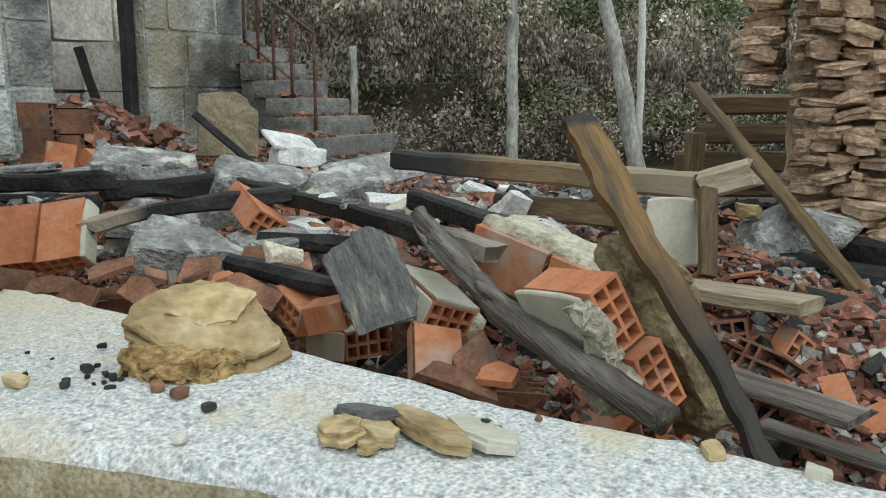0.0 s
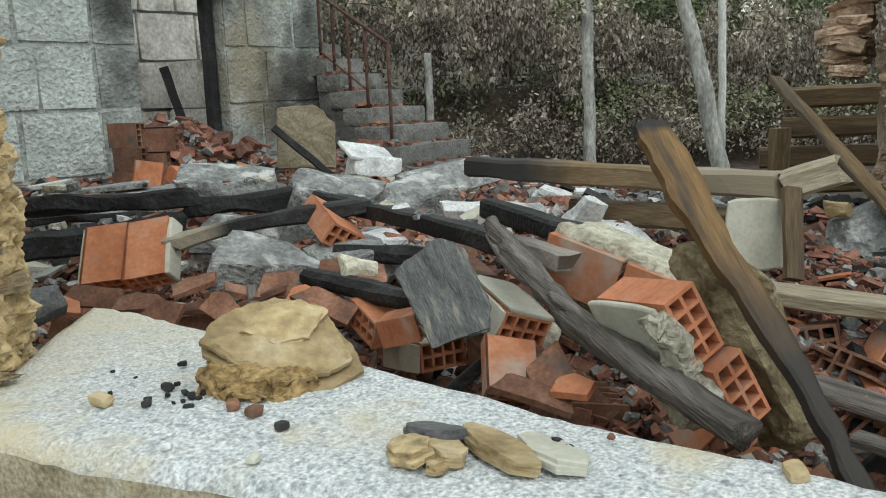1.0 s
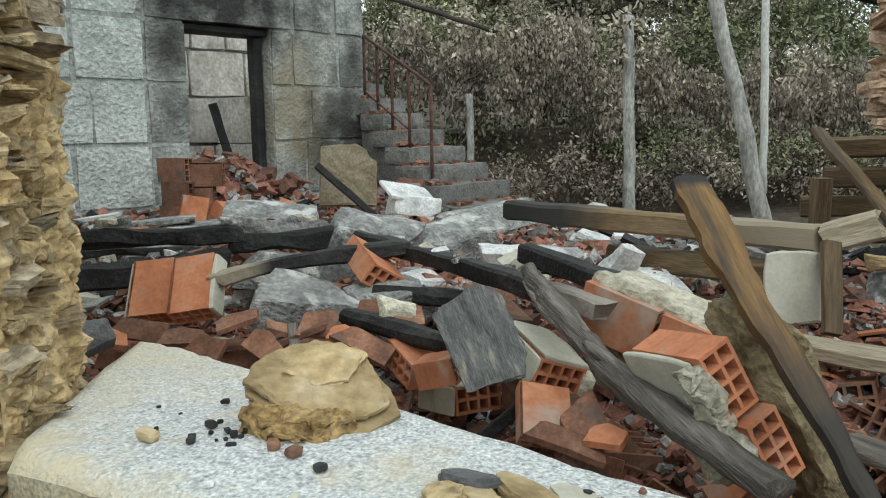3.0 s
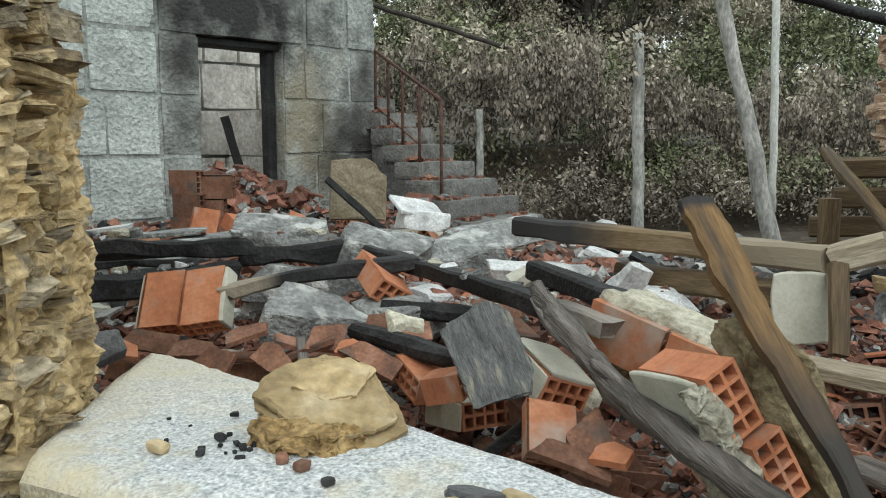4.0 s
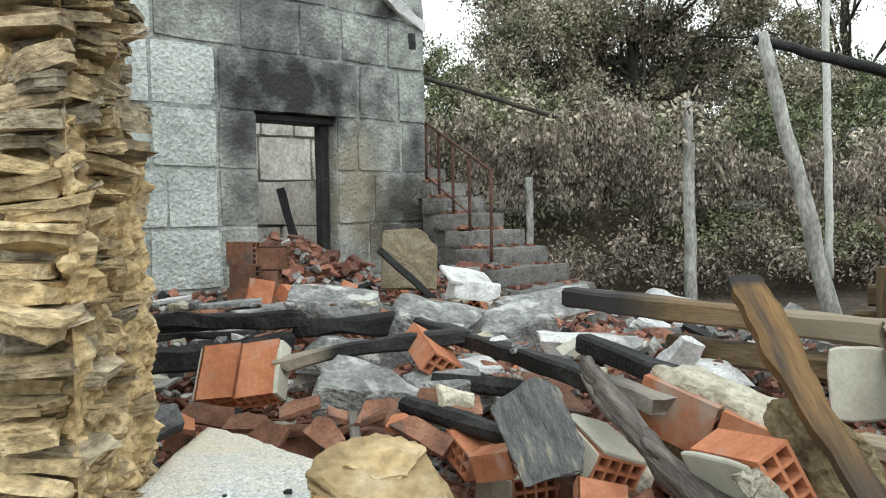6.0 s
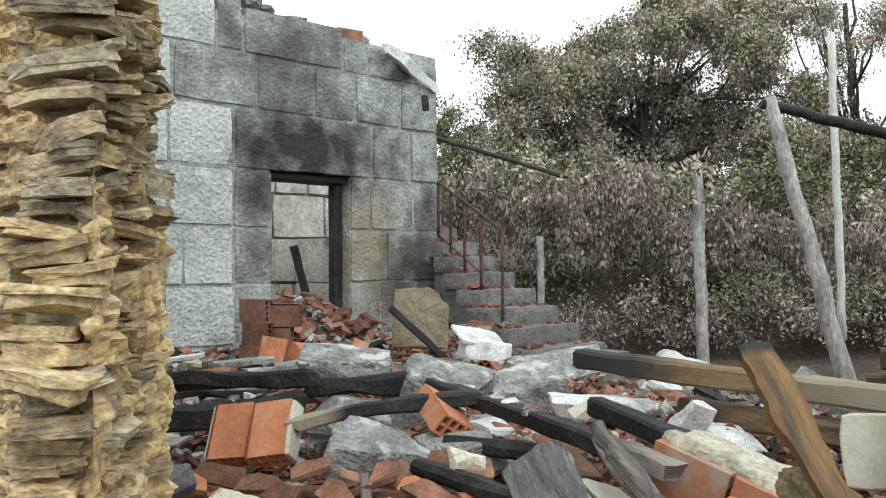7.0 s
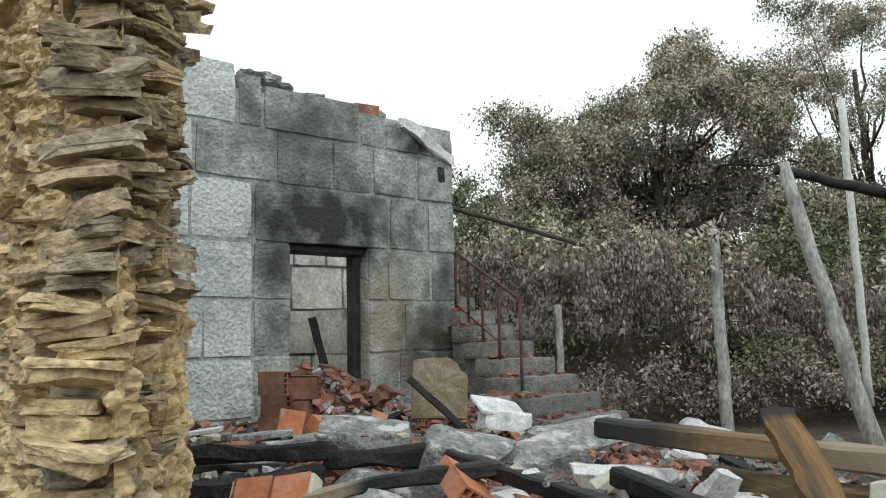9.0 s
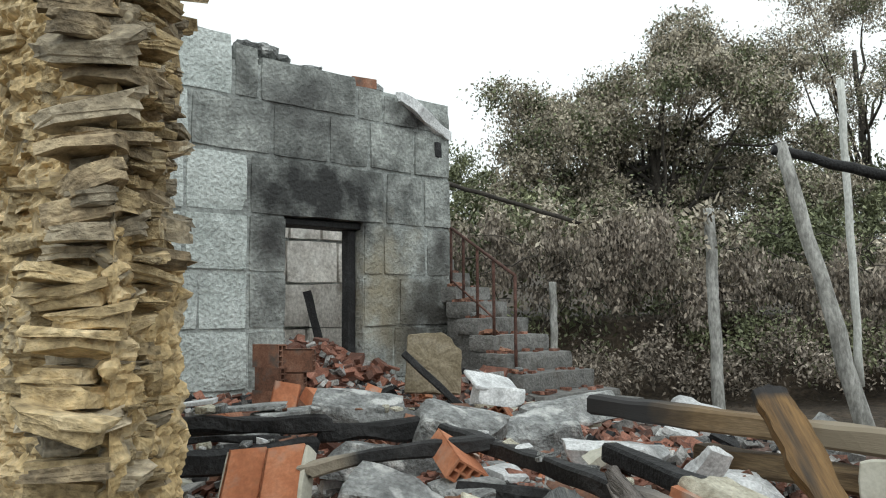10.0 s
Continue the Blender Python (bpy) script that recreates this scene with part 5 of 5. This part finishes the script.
# ---- trees and wilted growth ----
def leaves(name, blobs, n, size, mat, seed, droop=0.0, clump=0.28, per=14):
    """Leaves in clumps within the blobs (centre, radii), as one mesh of folded blades."""
    r = np.random.default_rng(seed)
    vol = np.array([b[1][0] * b[1][1] * b[1][2] for b in blobs])
    pick = r.choice(len(blobs), n // per, p=vol / vol.sum())
    d = r.normal(size=(len(pick), 3))
    d /= np.linalg.norm(d, axis=1, keepdims=True)
    d *= r.random((len(pick), 1)) ** 0.45
    cen = np.array([blobs[i][0] for i in pick]) + d * np.array([blobs[i][1] for i in pick])
    c = np.repeat(cen, per, 0) + r.normal(size=(len(pick) * per, 3)) * clump * np.array((1, 1, 0.8)) * np.repeat(r.uniform(0.5, 1.3, (len(pick), 1)), per, 0)
    m = len(c)
    a = r.normal(size=(m, 3))
    a[:, 2] -= droop * 2
    a /= np.linalg.norm(a, axis=1, keepdims=True)
    b = np.cross(a, r.normal(size=(m, 3)))
    b /= np.linalg.norm(b, axis=1, keepdims=True)
    ln = r.uniform(size[0], size[1], (m, 1))
    v = np.stack([c, c + a * ln * 0.5 + b * ln * 0.24, c + a * ln, c + a * ln * 0.5 - b * ln * 0.24], 1).reshape(-1, 3)
    me = bpy.data.meshes.new(name)
    me.vertices.add(4 * m)
    me.vertices.foreach_set("co", v.ravel())
    me.loops.add(4 * m)
    me.loops.foreach_set("vertex_index", np.arange(4 * m))
    me.polygons.add(m)
    me.polygons.foreach_set("loop_start", np.arange(m) * 4)
    me.materials.append(mat)
    me.update()
    me.validate()
    return me


def tree(base, top, r0, blobs, n, size, mat, seed, label, green=0.25):
    t = tagged(new("tree"), label, "tree")
    line = refine([base, base.lerp(top, 0.5) + Vector((0.2, -0.15, 0)), top], 5, 0.05, seed)
    part("trunk", tube("trunk", line, [r0 * (1 - 0.7 * i / 10) for i in range(11)], BARK_DARK, seed, 9, 0.15), t)
    rr = random.Random(seed)
    for i, (c, _) in enumerate(blobs):
        s = line[rr.randint(3, 8)]
        q = refine([s, s.lerp(Vector(c), 0.5) + Vector((0, 0, 0.2)), Vector(c)], 3, 0.08, seed + i)
        part("limb", tube("limb", q, [r0 * 0.24 * (1 - 0.75 * k / 6) for k in range(7)], BARK_DARK, seed + i, 6, 0.1), t)
    part("crown", leaves("crown", blobs, int(n * (1 - green)), size, mat, seed, 0.5, 0.15, 150), t)
    part("inner_crown", leaves("inner_crown", [(p, (q[0] * 0.8, q[1] * 0.8, q[2] * 0.8)) for p, q in blobs], int(n * green), size, LEAF_GREEN, seed + 1, 0.3, 0.17, 120), t)
    return t


def view_lobes(far, rows):
    """Crown lobes set out to fit the camera's view: metres to the side and up, with their width, at about one distance.
    """
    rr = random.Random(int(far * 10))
    return [(tuple(view_place(far + rr.uniform(-1.2, 1.2), s, z)), (w, w * 1.12, w * 0.82)) for s, z, w in rows]


A = view_lobes(15.5, [(1.25, 6.1, 0.4), (1.7, 5.7, 0.5), (2.35, 5.8, 0.5), (2.9, 6.0, 0.45), (3.5, 6.2, 0.55), (4.3, 6.6, 0.55), (4.8, 7.1, 0.6), (5.4, 6.9, 0.5), (5.9, 6.5, 0.6), (4.9, 6.2, 0.6), (6.4, 6.3, 0.5), (6.6, 5.7, 0.6), (5.7, 5.6, 0.6), (4.0, 5.8, 0.6), (3.2, 5.3, 0.7), (2.3, 5.0, 0.7), (1.6, 4.8, 0.6), (4.7, 5.2, 0.7), (5.9, 4.8, 0.7), (7.1, 5.0, 0.6), (3.8, 4.5, 0.8), (2.7, 4.2, 0.8), (1.5, 4.0, 0.7), (5.0, 4.2, 0.8), (6.2, 3.9, 0.8), (7.2, 4.1, 0.7), (4.2, 3.4, 0.8), (2.9, 3.3, 0.8), (1.7, 3.2, 0.7), (5.6, 3.2, 0.8), (7.0, 3.2, 0.8)])
tree(view_place(15.8, 4.2, 1.2), view_place(15.8, 4.0, 5.6), 0.2, A, 215000, (0.04, 0.1), LEAF_DRY, 11, "spreading evergreen tree with scorched brown-grey leaves", 0.3)
B = view_lobes(16.5, [(7.0, 7.2, 0.5), (7.6, 7.6, 0.6), (8.3, 7.2, 0.6), (8.9, 6.6, 0.5), (7.5, 6.5, 0.5), (8.2, 6.1, 0.5), (8.9, 5.7, 0.5), (9.6, 6.9, 0.7), (10.4, 5.8, 0.9), (7.4, 8.4, 0.7), (9.0, 8.3, 0.8), (10.6, 7.8, 1.0), (8.0, 5.3, 0.5)])
tree(view_place(17, 8.6, 1.2), view_place(16.8, 8.6, 7.2), 0.15, B, 42000, (0.035, 0.09), LEAF_DRY, 23, "tall thin-leaved tree, scorched and half bare", 0.15)
C = view_lobes(18, [(0.4, 4.7, 0.7), (1.2, 4.5, 0.7), (1.7, 3.7, 0.9), (0.3, 3.8, 0.8), (-0.8, 4.0, 0.8)])
tree(view_place(18.2, 0.9, 1.3), view_place(18.2, 0.9, 4.4), 0.14, C, 24000, (0.05, 0.11), LEAF_GREEN, 31, "smaller green tree behind the wall end", 0.3)
D = view_lobes(16.5, [(8.0, 3.8, 1.0), (9.4, 4.2, 1.1), (10.8, 4.0, 1.1), (9.2, 2.9, 1.0), (10.6, 2.8, 1.0), (12.0, 3.6, 1.2), (11.8, 5.0, 1.1)])
tree(view_place(16.8, 9.8, 1.3), view_place(16.8, 9.8, 4.2), 0.16, D, 34000, (0.05, 0.12), LEAF_GREEN, 41, "dense dark green tree above the bank", 0.3)

rr = random.Random(77)
bush = [(tuple(view_place(rr.uniform(13.2, 15), s * 0.5 - 1.5, rr.uniform(1.5, 3.4))), (0.55, 0.55, 0.5)) for s in range(34)]
bush += [(tuple(view_place(rr.uniform(12.4, 13.4), s * 0.3 - 1.6, rr.uniform(1.0, 2.0))), (0.4, 0.4, 0.4)) for s in range(14)]
tagged(new("undergrowth", leaves("undergrowth", bush, 44000, (0.05, 0.13), LEAF_GREEN, 51)), "dark green undergrowth on the bank", "bushes", kind="stuff")
vine, tufts = [], []
for s in range(120):
    side = -0.8 + s * 0.092
    top = rr.uniform(2.7, 3.25) if side < 3.4 else rr.uniform(2.2, 2.75)
    if rr.random() < 0.3:
        continue
    far = rr.uniform(11.2, 12.4) + (0 if side > 0.5 else 0.6)
    low = top - rr.uniform(0.35, 1.15)
    z = top
    while z > max(low, 1.75):
        vine.append((tuple(view_place(far, side + rr.uniform(-0.08, 0.08), z)), (0.1, 0.1, 0.16)))
        z -= 0.22
    if rr.random() < 0.5:
        tufts.append((tuple(view_place(far + 0.3, side, top + rr.uniform(-0.2, 0.3))), (0.2, 0.2, 0.14)))
tufts += [((8.60, 4.56, 3.05), (0.2, 0.2, 0.16)), ((8.6, 4.56, 2.75), (0.14, 0.14, 0.2))]
tagged(new("vine", leaves("vine", vine, 44000, (0.03, 0.105), LEAF_BROWN, 61, 1.6, 0.1, 30)), "withered brown vine hanging from the trellis", "vine", kind="stuff")
tagged(new("vine_tufts", leaves("vine_tufts", tufts, 9000, (0.05, 0.13), LEAF_DRY, 62, 0.4, 0.12, 30)), "half-dead tufts of vine along the trellis top", "vine", kind="stuff")
fern = [(tuple(view_place(rr.uniform(10.6, 11.6), 1.7 + s * 0.16, rr.uniform(0.95, 1.55))), (0.25, 0.25, 0.18)) for s in range(52)]
tagged(new("bank_plants", leaves("bank_plants", fern, 12000, (0.03, 0.09), LEAF_BROWN, 71, 0.3, 0.14)), "half-dry plants along the foot of the bank", "plants", kind="stuff")
fern2 = [(tuple(view_place(rr.uniform(11.0, 11.9), 3.6 + s * 0.16, rr.uniform(1.2, 1.7))), (0.25, 0.25, 0.18)) for s in range(40)]
tagged(new("bank_weeds", leaves("bank_weeds", fern2, 9000, (0.035, 0.09), LEAF_GREEN, 72, 0.3, 0.14)), "green weeds along the foot of the bank", "plants", kind="stuff")

tw = tagged(new("vine_stems"), "bare grey vine stems on the trellis", "vine")
for i in range(70):
    side, z = rr.uniform(-0.5, 9), rr.uniform(1.6, 3.0)
    a = view_place(rr.uniform(11.2, 12.2), side, z)
    b = a + RIGHT * rr.uniform(-1, 1) + Vector((0, 0, rr.uniform(-0.6, 0.5)))
    part("stem", tube("stem", refine([a, b], 5, 0.06, i), [0.012, 0.011, 0.01, 0.009, 0.007, 0.005], BARK_DARK, i, 5, 0.1), tw)

# ---- stones of the schist walls ----
upper = stone_set(SCHIST_DARK, 900, 12, 0.08, 0.22, (0.03, 0.075)) + stone_set(SCHIST_GREY, 930, 9, 0.06, 0.18, (0.03, 0.07)) + stone_set(SCHIST, 950, 8, 0.05, 0.15, (0.025, 0.06))
lower = stone_set(SCHIST, 970, 10, 0.06, 0.17, (0.03, 0.075)) + stone_set(SCHIST_GREY, 980, 4, 0.08, 0.2, (0.03, 0.07)) + stone_set(SCHIST_DARK, 990, 2, 0.08, 0.16, (0.03, 0.05))
lay_stones(wall_west_jamb, lower, (0.40, 1.74), (0.80, 2.15), 0.95, 2.1, 5, sink=0.085, jut=0.0, tilt=8, pack=0.9)
lay_stones(wall_west_jamb, upper, (0.40, 1.74), (0.80, 2.15), 2.08, 3.5, 15, jut=0.045, tilt=9, pack=0.68)
yellow = stone_set(SCHIST, 1000, 12, 0.1, 0.3)
lay_stones(wall_west_jamb, yellow, (0.39, 2.9), (0.39, 1.74), 0.95, 3.5, 6, sink=0.07, jut=0.005, tilt=8, pack=0.95)


def mud_skin():
    """The clay between the stones: a rough layered skin round the corner of the jamb."""
    c, e, w = Vector((0.40, 1.75, 0)), Vector((0.81, 2.17, 0)), Vector((0.40, 3.4, 0))
    n1, n2 = Vector((-1, 0, 0)), Vector((0.715, -0.698, 0))
    cols = [(w.lerp(c, i / 70), n1) for i in range(70)] + [(c.lerp(e, i / 50), n2.lerp(n1, max(0, 0.5 - i / 8))) for i in range(51)]
    v, rows = [], 220
    for k in range(rows + 1):
        z = 0.9 + 2.6 * k / rows
        for i, (p, n) in enumerate(cols):
            u = i * 0.0145
            d = 0.03 * noise.noise((u * 4, z * 3, 1)) + 0.036 * noise.noise((u * 9, z * 16, 2)) + 0.03 * noise.noise((u * 20, z * 33, 3)) + 0.016 * noise.noise((u * 45, z * 70, 4))
            d -= 0.0 + 0.065 * smooth01(2.0, 2.25, z + 0.1 * noise.noise((u * 5, z * 5, 8))) * smooth01(0.98, 1.14, u)
            v.append(p + n * d + Vector((0, 0, z)))
    m = len(cols)
    f = [(k * m + i, k * m + i + 1, (k + 1) * m + i + 1, (k + 1) * m + i) for k in range(rows) for i in range(m - 1)]
    return mesh_of("clay_mortar", v, f, CLAYMUD)


part("clay_mortar", mud_skin(), wall_west_jamb, label="crumbling yellow clay between the stones")
# clay squeezed out and smeared over the face
r = random.Random(66)
SMEAR = [chunk("clay_smear", (r.uniform(0.08, 0.18), r.uniform(0.05, 0.08), r.uniform(0.04, 0.1)), CLAYMUD, 1200 + k, cuts=7, rough=0.4, grain=2.6, bevel=0.15) for k in range(8)]
for k in range(30):
    u, z = r.uniform(0.05, 0.75), 0.95 + 1.25 * r.random() ** 1.3
    if k > 22:
        z = r.uniform(2.0, 3.4)
        u *= 0.35
    p = Vector((0.40, 1.74, z)).lerp(Vector((0.82, 2.18, z)), u)
    part("clay_smear", SMEAR[k % 8], wall_west_jamb, pose(p.x - 0.01, p.y + 0.03, z, r.uniform(-20, 20), r.uniform(-30, 30), 46 + r.uniform(-15, 15)))
brown = stone_set(SCHIST_BROWN, 1400, 12, 0.12, 0.32, (0.05, 0.1))
lay_stones(wall_south, brown, (4.82, -1.6), (4.74, 0.62), 0.75, 2.6, 7, sink=0.085, jut=-0.02)
lay_stones(wall_south, brown, (4.76, 0.66), (5.3, 0.74), 1.8, 2.6, 8, sink=0.085, jut=-0.02)
